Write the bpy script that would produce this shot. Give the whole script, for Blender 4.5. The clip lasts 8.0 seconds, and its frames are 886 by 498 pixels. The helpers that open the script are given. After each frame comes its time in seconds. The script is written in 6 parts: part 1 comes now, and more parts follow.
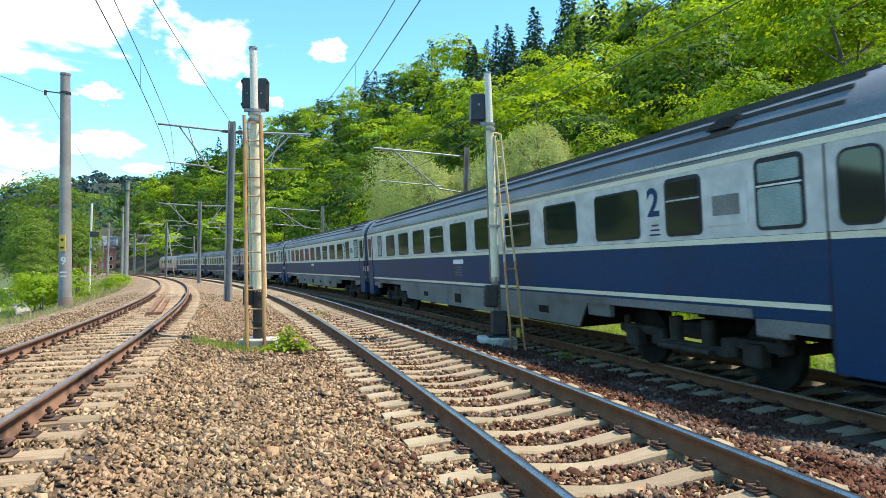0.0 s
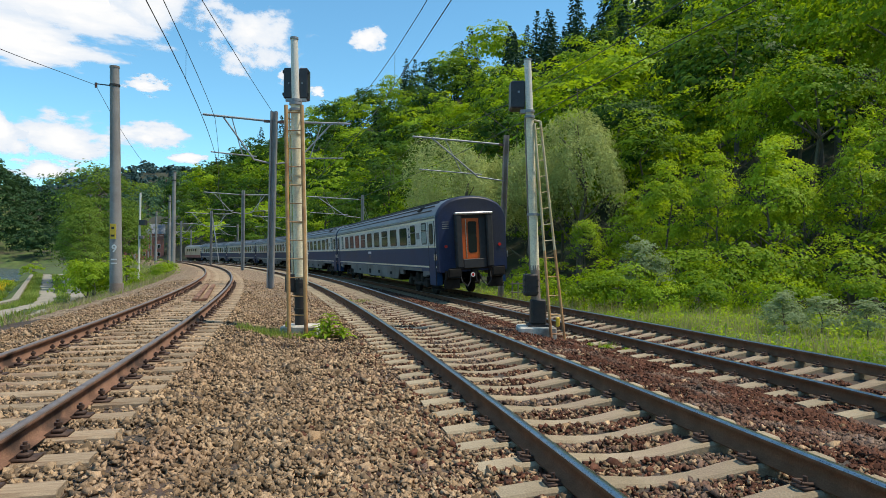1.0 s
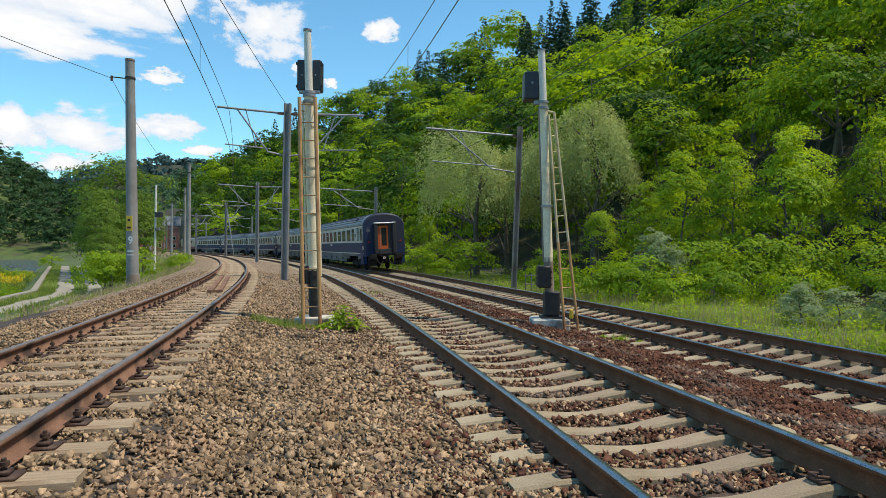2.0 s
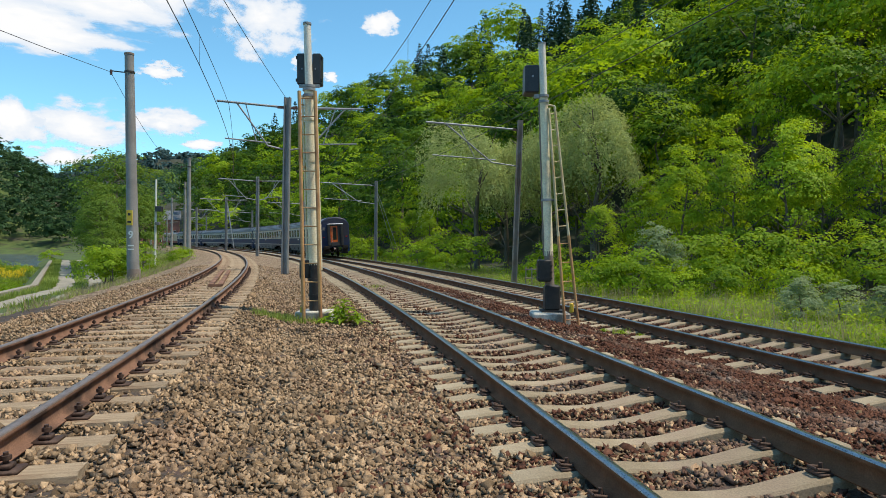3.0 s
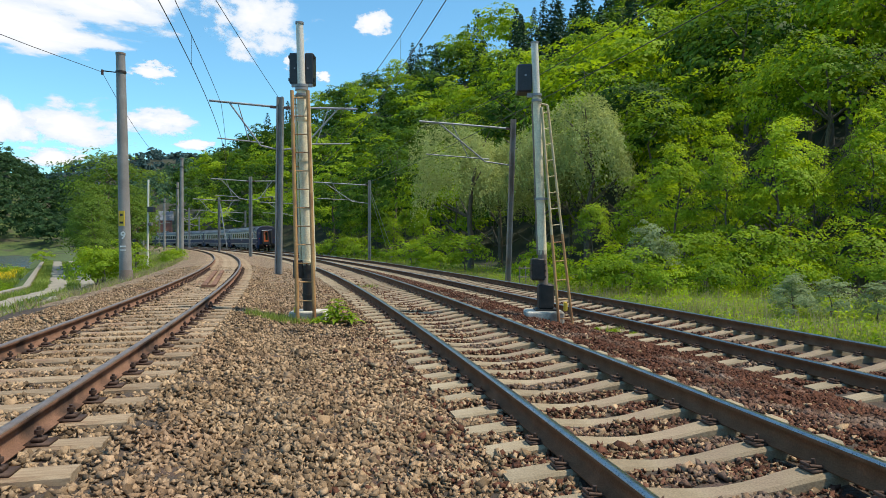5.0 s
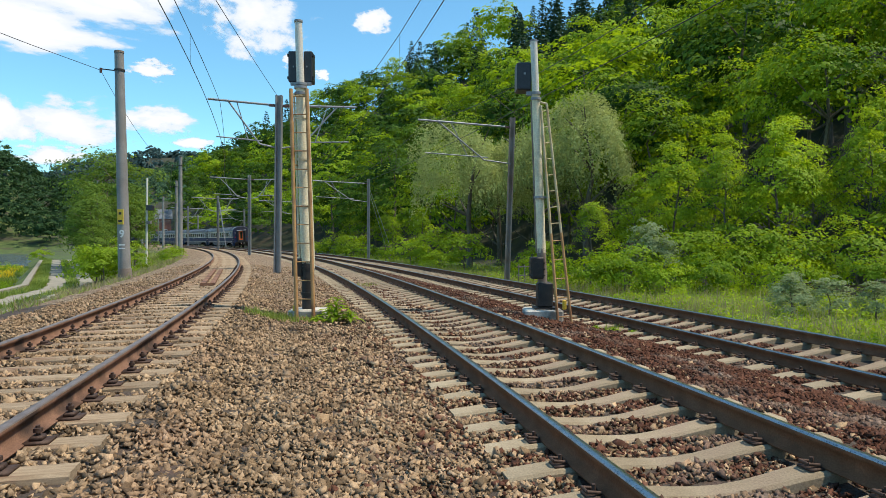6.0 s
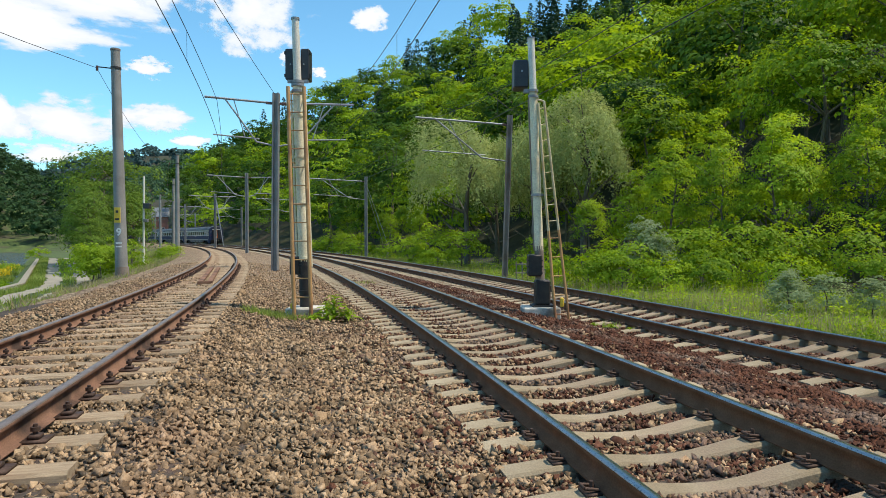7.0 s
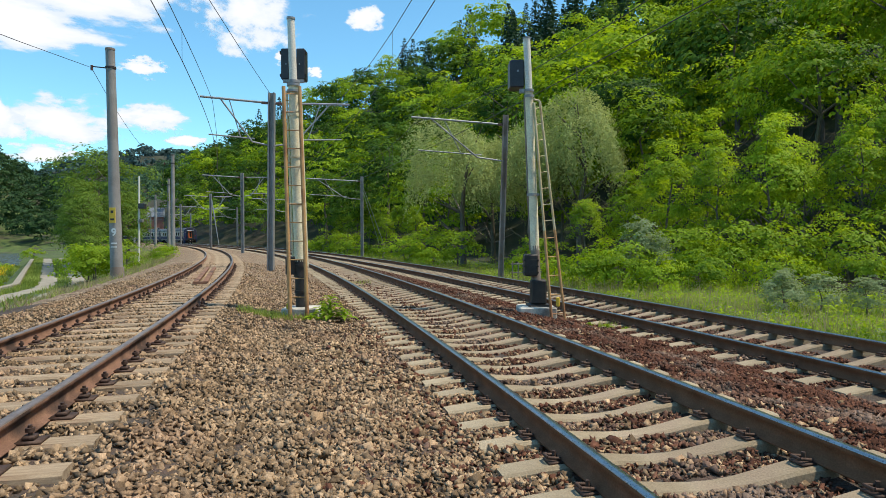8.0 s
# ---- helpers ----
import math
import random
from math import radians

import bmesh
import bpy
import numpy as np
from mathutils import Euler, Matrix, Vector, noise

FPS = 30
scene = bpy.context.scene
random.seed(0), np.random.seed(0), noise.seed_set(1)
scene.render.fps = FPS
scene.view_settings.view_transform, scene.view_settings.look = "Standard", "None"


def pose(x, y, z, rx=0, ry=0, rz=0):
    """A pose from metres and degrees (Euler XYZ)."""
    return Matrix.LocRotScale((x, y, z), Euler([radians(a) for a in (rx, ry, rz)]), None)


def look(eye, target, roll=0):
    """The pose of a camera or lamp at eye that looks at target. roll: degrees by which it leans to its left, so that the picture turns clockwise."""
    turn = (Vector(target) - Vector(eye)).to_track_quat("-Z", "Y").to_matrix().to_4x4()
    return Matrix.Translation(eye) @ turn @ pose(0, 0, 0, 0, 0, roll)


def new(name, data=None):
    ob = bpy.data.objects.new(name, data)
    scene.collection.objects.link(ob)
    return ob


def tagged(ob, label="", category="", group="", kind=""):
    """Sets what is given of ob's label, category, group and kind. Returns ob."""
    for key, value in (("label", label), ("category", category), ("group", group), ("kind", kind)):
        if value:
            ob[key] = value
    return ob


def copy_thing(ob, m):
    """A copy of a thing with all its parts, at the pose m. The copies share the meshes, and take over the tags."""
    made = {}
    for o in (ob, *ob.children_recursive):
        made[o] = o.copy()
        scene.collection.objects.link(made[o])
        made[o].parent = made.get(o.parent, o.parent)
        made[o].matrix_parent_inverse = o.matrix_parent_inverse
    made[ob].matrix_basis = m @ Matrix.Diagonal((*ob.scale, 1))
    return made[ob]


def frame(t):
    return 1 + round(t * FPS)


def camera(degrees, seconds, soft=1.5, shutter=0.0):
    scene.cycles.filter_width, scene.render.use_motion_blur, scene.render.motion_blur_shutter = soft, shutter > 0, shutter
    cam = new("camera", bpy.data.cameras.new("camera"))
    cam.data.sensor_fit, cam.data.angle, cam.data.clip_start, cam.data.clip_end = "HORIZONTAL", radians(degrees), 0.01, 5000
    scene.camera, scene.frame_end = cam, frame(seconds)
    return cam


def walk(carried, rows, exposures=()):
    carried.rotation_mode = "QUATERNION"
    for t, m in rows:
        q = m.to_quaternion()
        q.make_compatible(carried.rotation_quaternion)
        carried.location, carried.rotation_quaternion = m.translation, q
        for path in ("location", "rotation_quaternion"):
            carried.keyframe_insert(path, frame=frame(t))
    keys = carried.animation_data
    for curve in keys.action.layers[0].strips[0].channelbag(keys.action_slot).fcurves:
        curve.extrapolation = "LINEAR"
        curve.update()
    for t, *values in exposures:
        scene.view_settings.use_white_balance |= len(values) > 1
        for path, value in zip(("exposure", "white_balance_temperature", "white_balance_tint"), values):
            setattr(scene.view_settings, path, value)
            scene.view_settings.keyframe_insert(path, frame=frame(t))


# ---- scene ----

# camera: held by hand beside the track, it only turns
EYE = 1.545
cam = camera(68.6, 8.0, soft=0.6, shutter=0.08)
ROWS = [
    (0.0, 91.685, -0.229, -3.785), (0.5, 91.135, -0.007, -1.992), (1.0, 90.65, -0.423, -0.343),
    (1.5, 90.249, -0.53, 0.722), (3.0, 89.389, -0.367, 0.85), (3.5, 89.245, -0.33, 0.579),
    (4.0, 89.319, -0.395, 0.447), (4.5, 89.335, -0.119, 0.354), (6.0, 89.192, -0.104, 0.214),
    (6.5, 89.054, -0.015, 0.129), (7.0, 88.987, 0.0, 0.0), (7.5, 88.939, 0.141, -0.202), (8.0, 88.972, 0.068, -0.348),
]
walk(cam, [(t, pose(0, 0, EYE, rx, ry, rz)) for t, rx, ry, rz in ROWS],
     exposures=[(0.0, 0.7), (0.25, 0.36), (0.5, 0.05), (1.0, -0.07), (3.5, -0.07), (4.5, -0.02), (8.0, 0.04)])

# ---------------------------------------------------------------- light
SUN_EL, SUN_AZ = 64.0, 98.0          # azimuth clockwise from +Y
world = bpy.data.worlds.new("sky")
scene.world = world
world.use_nodes = True
wn = world.node_tree
sky = wn.nodes.new("ShaderNodeTexSky")
sky.sky_type, sky.sun_disc = "NISHITA", False
sky.sun_elevation, sky.sun_rotation = radians(SUN_EL), radians(SUN_AZ)
sky.air_density, sky.dust_density, sky.ozone_density = 1.0, 0.0, 1.0
tone = wn.nodes.new("ShaderNodeMix")
tone.data_type, tone.blend_type = "RGBA", "MULTIPLY"
tone.inputs[0].default_value, tone.inputs[7].default_value = 1.0, (0.80, 1.29, 1.35, 1)
wn.links.new(sky.outputs[0], tone.inputs[6])
wn.links.new(tone.outputs[2], wn.nodes["Background"].inputs[0])
wn.nodes["Background"].inputs[1].default_value = 0.15
sun_data = bpy.data.lights.new("sun", "SUN")
sun_data.energy, sun_data.angle, sun_data.color = 4.8, radians(2.0), (1.0, 0.90, 0.72)
sun = new("sun", sun_data)
az, el = radians(SUN_AZ), radians(SUN_EL)
sun_from = Vector((math.sin(az) * math.cos(el), math.cos(az) * math.cos(el), math.sin(el)))
sun.matrix_world = look(sun_from * 100, (0, 0, 0))

# ---------------------------------------------------------------- materials


def surface(name, c1, c2, scale=6.0, rough=0.8, bump=0.0, metal=0.0, fine=60.0, c3=None, jitter=0.0, island=False, dist=0.01, stretch=None, cells=0.0):
    """Two colours mixed by coarse and fine noise, a third in stains, fine relief, and a change of tone from piece to piece."""
    m = bpy.data.materials.new(name)
    m.use_nodes = True
    t, n, l = m.node_tree, m.node_tree.nodes, m.node_tree.links
    b = n["Principled BSDF"]
    b.inputs["Metallic"].default_value = metal
    co = n.new("ShaderNodeTexCoord").outputs["Object"]
    if stretch:
        mp = n.new("ShaderNodeMapping")
        mp.inputs["Scale"].default_value = stretch
        l.new(co, mp.inputs[0])
        co = mp.outputs[0]

    def nz(sc, detail=4.0):
        q = n.new("ShaderNodeTexNoise")
        q.inputs["Scale"].default_value, q.inputs["Detail"].default_value = sc, detail
        l.new(co, q.inputs["Vector"])
        return q.outputs["Fac"]

    def ramp(fac, a, bb):
        q = n.new("ShaderNodeMapRange")
        q.inputs[1].default_value, q.inputs[2].default_value = a, bb
        l.new(fac, q.inputs[0])
        return q.outputs[0]

    def mix(fac, a, bb, kind="MIX"):
        q = n.new("ShaderNodeMix")
        q.data_type, q.blend_type = "RGBA", kind
        for s, v in ((q.inputs[0], fac), (q.inputs[6], a), (q.inputs[7], bb)):
            if isinstance(v, (tuple, list)):
                s.default_value = (*v, 1)
            elif isinstance(v, (int, float)):
                s.default_value = v
            else:
                l.new(v, s)
        return q.outputs[2]
    coarse, grain = nz(scale), nz(fine, 2.0)
    col = mix(ramp(coarse, 0.35, 0.65), c1, c2)
    if c3:
        col = mix(ramp(nz(scale * 0.37, 6.0), 0.52, 0.66), col, c3)
    g = n.new("ShaderNodeMapRange")
    g.inputs[1].default_value, g.inputs[2].default_value, g.inputs[3].default_value, g.inputs[4].default_value = 0.3, 0.7, 0.82, 1.14
    l.new(grain, g.inputs[0])
    col = mix(1.0, col, g.outputs[0], "MULTIPLY")
    if jitter:
        r = n.new("ShaderNodeNewGeometry").outputs["Random Per Island"] if island else n.new("ShaderNodeObjectInfo").outputs["Random"]
        j = n.new("ShaderNodeMapRange")
        j.inputs[3].default_value, j.inputs[4].default_value = 1 - jitter, 1 + jitter
        l.new(r, j.inputs[0])
        col = mix(1.0, col, j.outputs[0], "MULTIPLY")
    height = grain
    if cells:
        vo = n.new("ShaderNodeTexVoronoi")
        vo.inputs["Scale"].default_value = cells
        l.new(co, vo.inputs["Vector"])
        tone_v = n.new("ShaderNodeSeparateColor")
        l.new(vo.outputs["Color"], tone_v.inputs[0])
        cv = n.new("ShaderNodeMapRange")
        cv.inputs[3].default_value, cv.inputs[4].default_value = 0.5, 1.5
        l.new(tone_v.outputs[0], cv.inputs[0])
        col = mix(1.0, col, cv.outputs[0], "MULTIPLY")
        inv = n.new("ShaderNodeMath")
        inv.operation, inv.inputs[0].default_value = "SUBTRACT", 1.0
        l.new(vo.outputs["Distance"], inv.inputs[1])
        height = inv.outputs[0]
    l.new(col, b.inputs["Base Color"])
    rr = n.new("ShaderNodeMapRange")
    rr.inputs[3].default_value, rr.inputs[4].default_value = max(rough - 0.1, 0.03), min(rough + 0.1, 1)
    l.new(grain, rr.inputs[0])
    l.new(rr.outputs[0], b.inputs["Roughness"])
    if bump:
        bp = n.new("ShaderNodeBump")
        bp.inputs["Strength"].default_value, bp.inputs["Distance"].default_value = bump, dist
        l.new(height, bp.inputs["Height"])
        l.new(bp.outputs[0], b.inputs["Normal"])
    return m


def leaf_material(name, dark, light, glow=0.45):
    """Thin leaves: part of the light passes through; the tone varies from leaf to leaf and from tree to tree."""
    m = bpy.data.materials.new(name)
    m.use_nodes = True
    n, l = m.node_tree.nodes, m.node_tree.links
    b, out = n["Principled BSDF"], n["Material Output"]
    mx = n.new("ShaderNodeMix")
    mx.data_type = "RGBA"
    mx.inputs[6].default_value, mx.inputs[7].default_value = (*dark, 1), (*light, 1)
    nzt = n.new("ShaderNodeTexNoise")
    nzt.inputs["Scale"].default_value, nzt.inputs["Detail"].default_value = 0.13, 3.0
    l.new(n.new("ShaderNodeTexCoord").outputs["Object"], nzt.inputs["Vector"])
    ad = n.new("ShaderNodeMath")
    ad.operation = "ADD"
    ga = n.new("ShaderNodeMath")
    ga.operation, ga.inputs[1].default_value = "MULTIPLY", 0.5
    l.new(n.new("ShaderNodeNewGeometry").outputs["Random Per Island"], ga.inputs[0])
    oi = n.new("ShaderNodeMath")
    oi.operation, oi.inputs[1].default_value = "MULTIPLY_ADD", 0.5
    l.new(n.new("ShaderNodeObjectInfo").outputs["Random"], oi.inputs[0])
    l.new(ga.outputs[0], oi.inputs[2])
    sb = n.new("ShaderNodeMath")
    sb.operation, sb.inputs[1].default_value, sb.inputs[2].default_value = "MULTIPLY_ADD", 2.6, -1.3
    l.new(nzt.outputs["Fac"], sb.inputs[0])
    l.new(oi.outputs[0], ad.inputs[0])
    l.new(sb.outputs[0], ad.inputs[1])
    ad.use_clamp = True
    l.new(ad.outputs[0], mx.inputs[0])
    l.new(mx.outputs[2], b.inputs["Base Color"])
    b.inputs["Roughness"].default_value = 0.55
    b.inputs["Specular IOR Level"].default_value = 0.1
    tr = n.new("ShaderNodeBsdfTranslucent")
    hs = n.new("ShaderNodeHueSaturation")
    hs.inputs["Hue"].default_value, hs.inputs["Saturation"].default_value, hs.inputs["Value"].default_value = 0.485, 1.05, 1.6
    l.new(mx.outputs[2], hs.inputs["Color"])
    l.new(hs.outputs[0], tr.inputs[0])
    ms = n.new("ShaderNodeMixShader")
    ms.inputs[0].default_value = glow
    l.new(b.outputs[0], ms.inputs[1])
    l.new(tr.outputs[0], ms.inputs[2])
    l.new(ms.outputs[0], out.inputs["Surface"])
    return m


M = {}
M["ballast"] = surface("ballast_ground", (0.24, 0.172, 0.11), (0.36, 0.27, 0.18), 9, 0.95, 1.0, 0, 26, (0.24, 0.14, 0.10), dist=0.06, cells=17)
M["ballast_red"] = surface("ballast_ground_rusty", (0.095, 0.045, 0.029), (0.15, 0.078, 0.05), 9, 0.95, 1.0, 0, 26, (0.16, 0.12, 0.10), dist=0.06, cells=17)
# dusty grit, darkened further to paint the shade in gaps between stones
M["shade_grit"] = surface("grit_with_gap_shade", (0.05, 0.036, 0.026), (0.085, 0.062, 0.044), 9, 0.95, 0.9, 0, 40, (0.09, 0.055, 0.04), dist=0.03)
M["stone"] = surface("crushed_stone", (0.235, 0.158, 0.094), (0.37, 0.262, 0.163), 2.2, 0.9, 0.3, 0, 90, (0.28, 0.185, 0.118), 0.6, True)
M["stone_red"] = surface("rusty_crushed_stone", (0.085, 0.036, 0.023), (0.135, 0.062, 0.040), 2.2, 0.9, 0.3, 0, 90, (0.19, 0.14, 0.11), 0.42, True)
M["concrete"] = surface("sleeper_concrete", (0.30, 0.235, 0.152), (0.385, 0.312, 0.212), 3, 0.85, 0.4, 0, 70, (0.31, 0.23, 0.16), 0.14)
M["wood"] = surface("sleeper_timber", (0.29, 0.21, 0.135), (0.40, 0.305, 0.205), 4, 0.9, 0.5, 0, 60, (0.25, 0.15, 0.10), 0.2, stretch=(9, 1.2, 9))
M["rail_side"] = surface("rusted_rail", (0.20, 0.108, 0.070), (0.27, 0.15, 0.10), 5, 0.85, 0.3, 0.0, 80, (0.07, 0.045, 0.035))
M["rail_dark"] = surface("dark_brown_rail", (0.15, 0.070, 0.037), (0.21, 0.10, 0.055), 5, 0.9, 0.3, 0.0, 80)
M["rail_top"] = surface("worn_rail_head", (0.36, 0.35, 0.35), (0.48, 0.47, 0.46), 12, 0.3, 0.05, 1.0, 90)
M["rail_top_rust"] = surface("dull_rail_head", (0.22, 0.16, 0.13), (0.30, 0.23, 0.19), 12, 0.45, 0.1, 0.6, 90)
M["clip"] = surface("rail_clip_iron", (0.06, 0.035, 0.025), (0.10, 0.06, 0.045), 30, 0.7, 0.2, 0.4)
M["pole"] = surface("pole_concrete", (0.22, 0.21, 0.20), (0.30, 0.29, 0.275), 1.5, 0.85, 0.3, 0, 40, (0.22, 0.20, 0.19))
M["pole_steel"] = surface("pole_grey_steel", (0.22, 0.215, 0.21), (0.28, 0.275, 0.27), 2, 0.6, 0.1, 0.2, 40)
M["pole_rust"] = surface("pole_weathered", (0.22, 0.155, 0.115), (0.29, 0.25, 0.22), 1.2, 0.85, 0.3, 0, 40, (0.17, 0.10, 0.07))
M["mast"] = surface("mast_cream_paint", (0.76, 0.65, 0.43), (0.84, 0.75, 0.54), 2, 0.5, 0.1, 0, 40, (0.42, 0.33, 0.20))
M["mast_top"] = surface("mast_silver_paint", (0.68, 0.63, 0.54), (0.76, 0.72, 0.63), 2, 0.5, 0.1, 0.0, 40)
M["ladder"] = surface("ladder_ochre_paint", (0.44, 0.23, 0.085), (0.54, 0.31, 0.13), 4, 0.65, 0.2, 0, 50, (0.28, 0.12, 0.05))
M["ladder_pale"] = surface("ladder_cream_paint", (0.50, 0.40, 0.22), (0.60, 0.52, 0.34), 3, 0.6, 0.2, 0, 50, (0.45, 0.27, 0.10))
M["iron"] = surface("black_cast_iron", (0.028, 0.026, 0.027), (0.05, 0.042, 0.038), 6, 0.55, 0.2, 0.3, 50)
M["box"] = surface("signal_box_black", (0.025, 0.026, 0.032), (0.04, 0.042, 0.05), 3, 0.45, 0.05, 0.1, 40)
M["block"] = surface("foundation_concrete", (0.50, 0.46, 0.38), (0.64, 0.60, 0.52), 4, 0.9, 0.4, 0, 40, (0.20, 0.17, 0.14))
M["yellow"] = surface("yellow_paint", (0.65, 0.42, 0.03), (0.72, 0.50, 0.05), 4, 0.6, 0.1)
M["white"] = surface("white_paint", (0.72, 0.72, 0.70), (0.8, 0.8, 0.78), 4, 0.6, 0.1)
M["red"] = surface("red_lamp_glass", (0.45, 0.02, 0.02), (0.55, 0.04, 0.03), 8, 0.25)
M["wire"] = surface("catenary_wire", (0.05, 0.05, 0.055), (0.08, 0.08, 0.085), 3, 0.5, 0, 0.5)
M["galv"] = surface("galvanised_arm", (0.24, 0.25, 0.26), (0.33, 0.34, 0.35), 3, 0.55, 0.1, 0.3)
M["insul"] = surface("insulator_brown", (0.08, 0.035, 0.025), (0.11, 0.05, 0.035), 9, 0.3)
M["blue"] = surface("coach_blue_paint", (0.006, 0.038, 0.105), (0.008, 0.044, 0.118), 1.2, 0.45, 0.02, 0, 30, (0.013, 0.036, 0.085))
M["blue_dark"] = surface("coach_end_blue", (0.018, 0.027, 0.066), (0.026, 0.038, 0.085), 1.2, 0.45, 0.03, 0, 30, (0.035, 0.036, 0.05))
M["grey"] = surface("coach_grey_paint", (0.56, 0.55, 0.52), (0.60, 0.59, 0.56), 0.9, 0.4, 0.0, 0, 4, (0.52, 0.51, 0.48))
M["skirt"] = surface("coach_skirt_grey", (0.17, 0.165, 0.16), (0.23, 0.225, 0.215), 1.0, 0.65, 0.05, 0, 30, (0.10, 0.085, 0.07))
M["cream"] = surface("cream_stripe", (0.70, 0.63, 0.46), (0.76, 0.70, 0.54), 1.5, 0.45, 0.02)
M["roof"] = surface("coach_roof_grey", (0.13, 0.14, 0.155), (0.18, 0.19, 0.205), 0.8, 0.42, 0.03, 0.1, 30, (0.10, 0.105, 0.11))
M["rubber"] = surface("black_rubber", (0.014, 0.014, 0.016), (0.024, 0.024, 0.026), 6, 0.7, 0.1)
M["under"] = surface("underframe_grime", (0.012, 0.011, 0.010), (0.026, 0.022, 0.019), 4, 0.8, 0.3)
M["bogie"] = surface("bogie_dusty_steel", (0.03, 0.026, 0.023), (0.055, 0.047, 0.04), 4, 0.75, 0.2)
M["orange"] = surface("orange_door_paint", (0.52, 0.085, 0.012), (0.60, 0.115, 0.016), 3, 0.45, 0.05)
M["silver"] = surface("aluminium_trim", (0.6, 0.61, 0.63), (0.7, 0.71, 0.73), 6, 0.3, 0.02, 0.9)
M["locop"] = surface("loco_cream_paint", (0.50, 0.38, 0.25), (0.60, 0.47, 0.33), 1.2, 0.5, 0.05, 0, 30, (0.35, 0.22, 0.13))
M["bark"] = surface("bark", (0.10, 0.08, 0.06), (0.17, 0.14, 0.11), 5, 0.9, 0.6, 0, 30, stretch=(3, 3, 0.6))
M["soil"] = surface("forest_floor", (0.05, 0.08, 0.015), (0.10, 0.14, 0.03), 0.5, 0.95, 0.3, 0, 9, (0.06, 0.055, 0.03), dist=0.1)
# floor colour darkened to stand for the shade beneath the trees
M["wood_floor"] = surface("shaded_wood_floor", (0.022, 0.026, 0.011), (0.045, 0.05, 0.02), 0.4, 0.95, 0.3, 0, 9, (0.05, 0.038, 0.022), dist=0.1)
M["path"] = surface("gravel_path", (0.25, 0.22, 0.17), (0.34, 0.30, 0.235), 1.2, 0.95, 0.4, 0, 30, (0.30, 0.28, 0.20))
M["brickhouse"] = surface("red_render", (0.30, 0.11, 0.085), (0.36, 0.15, 0.11), 1.0, 0.85, 0.1)

glass = bpy.data.materials.new("dark_window_glass")
glass.use_nodes = True
gb = glass.node_tree.nodes["Principled BSDF"]
gb.inputs["Base Color"].default_value = (0.012, 0.018, 0.016, 1)
gb.inputs["Roughness"].default_value = 0.06
gb.inputs["Specular IOR Level"].default_value = 0.6
M["glass"] = glass
M["frosted"] = surface("frosted_pane", (0.22, 0.30, 0.29), (0.30, 0.38, 0.37), 2, 0.25)
water = surface("river_water", (0.05, 0.08, 0.09), (0.09, 0.12, 0.13), 0.4, 0.18, 0.35, 0, 1.6, dist=0.05)
M["water"] = water
for k in ("blue", "blue_dark", "skirt", "grey"):
    M[k].node_tree.nodes["Principled BSDF"].inputs["Specular IOR Level"].default_value = 0.22
for k in ("stone", "stone_red", "ballast", "ballast_red", "concrete", "wood", "rail_dark", "rail_side", "under", "bogie"):
    M[k].node_tree.nodes["Principled BSDF"].inputs["Specular IOR Level"].default_value = 0.15
M["leaf_beech"] = leaf_material("leaves_bright_beech", (0.085, 0.17, 0.010), (0.33, 0.46, 0.032), 0.44)
# deep green foliage, its tone lowered to carry the shade of the slope
M["leaf_dark"] = leaf_material("leaves_deep_green_shaded", (0.02, 0.06, 0.009), (0.11, 0.20, 0.02), 0.34)
M["leaf_mid"] = leaf_material("leaves_mid_green", (0.13, 0.22, 0.015), (0.34, 0.47, 0.04), 0.46)
M["leaf_bank"] = leaf_material("leaves_riverside", (0.07, 0.13, 0.02), (0.17, 0.26, 0.04), 0.38)
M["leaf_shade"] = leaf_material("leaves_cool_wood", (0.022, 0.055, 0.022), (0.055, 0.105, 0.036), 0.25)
M["leaf_willow"] = leaf_material("leaves_grey_willow", (0.22, 0.27, 0.085), (0.40, 0.46, 0.18), 0.44)
M["leaf_silver"] = leaf_material("leaves_silver", (0.17, 0.23, 0.11), (0.30, 0.37, 0.19), 0.4)
M["needles"] = leaf_material("spruce_needles", (0.022, 0.05, 0.026), (0.05, 0.095, 0.045), 0.2)
M["grass"] = leaf_material("grass_blades", (0.13, 0.19, 0.025), (0.34, 0.40, 0.10), 0.4)
M["drygrass"] = leaf_material("dry_grass", (0.24, 0.20, 0.10), (0.40, 0.35, 0.20), 0.3)
# air haze of the far woods is mixed into these two leaf colours
M["far_leaf"] = leaf_material("haze_tinted_leaves", (0.045, 0.10, 0.055), (0.12, 0.19, 0.095), 0.25)
M["far_blue"] = leaf_material("haze_blue_leaves", (0.045, 0.085, 0.085), (0.075, 0.125, 0.115), 0.2)
M["flower"] = leaf_material("yellow_flowers", (0.6, 0.45, 0.02), (0.75, 0.6, 0.05), 0.3)

# ---------------------------------------------------------------- mesh helpers


def part(name, bm, material, parent=None, label="", smooth=False):
    """Links a bmesh as one mesh object under a thing or a part."""
    me = bpy.data.meshes.new(name)
    bm.to_mesh(me)
    bm.free()
    for m in (material if isinstance(material, (list, tuple)) else [material]):
        me.materials.append(m)
    if smooth:
        for p in me.polygons:
            p.use_smooth = True
    ob = new(name, me)
    ob.parent = parent
    if label:
        ob["label"] = label
    return ob


def thing(name, label, category, group="", kind="", at=None):
    ob = new(name)
    if at is not None:
        ob.matrix_world = at
    return tagged(ob, label, category, group, kind)


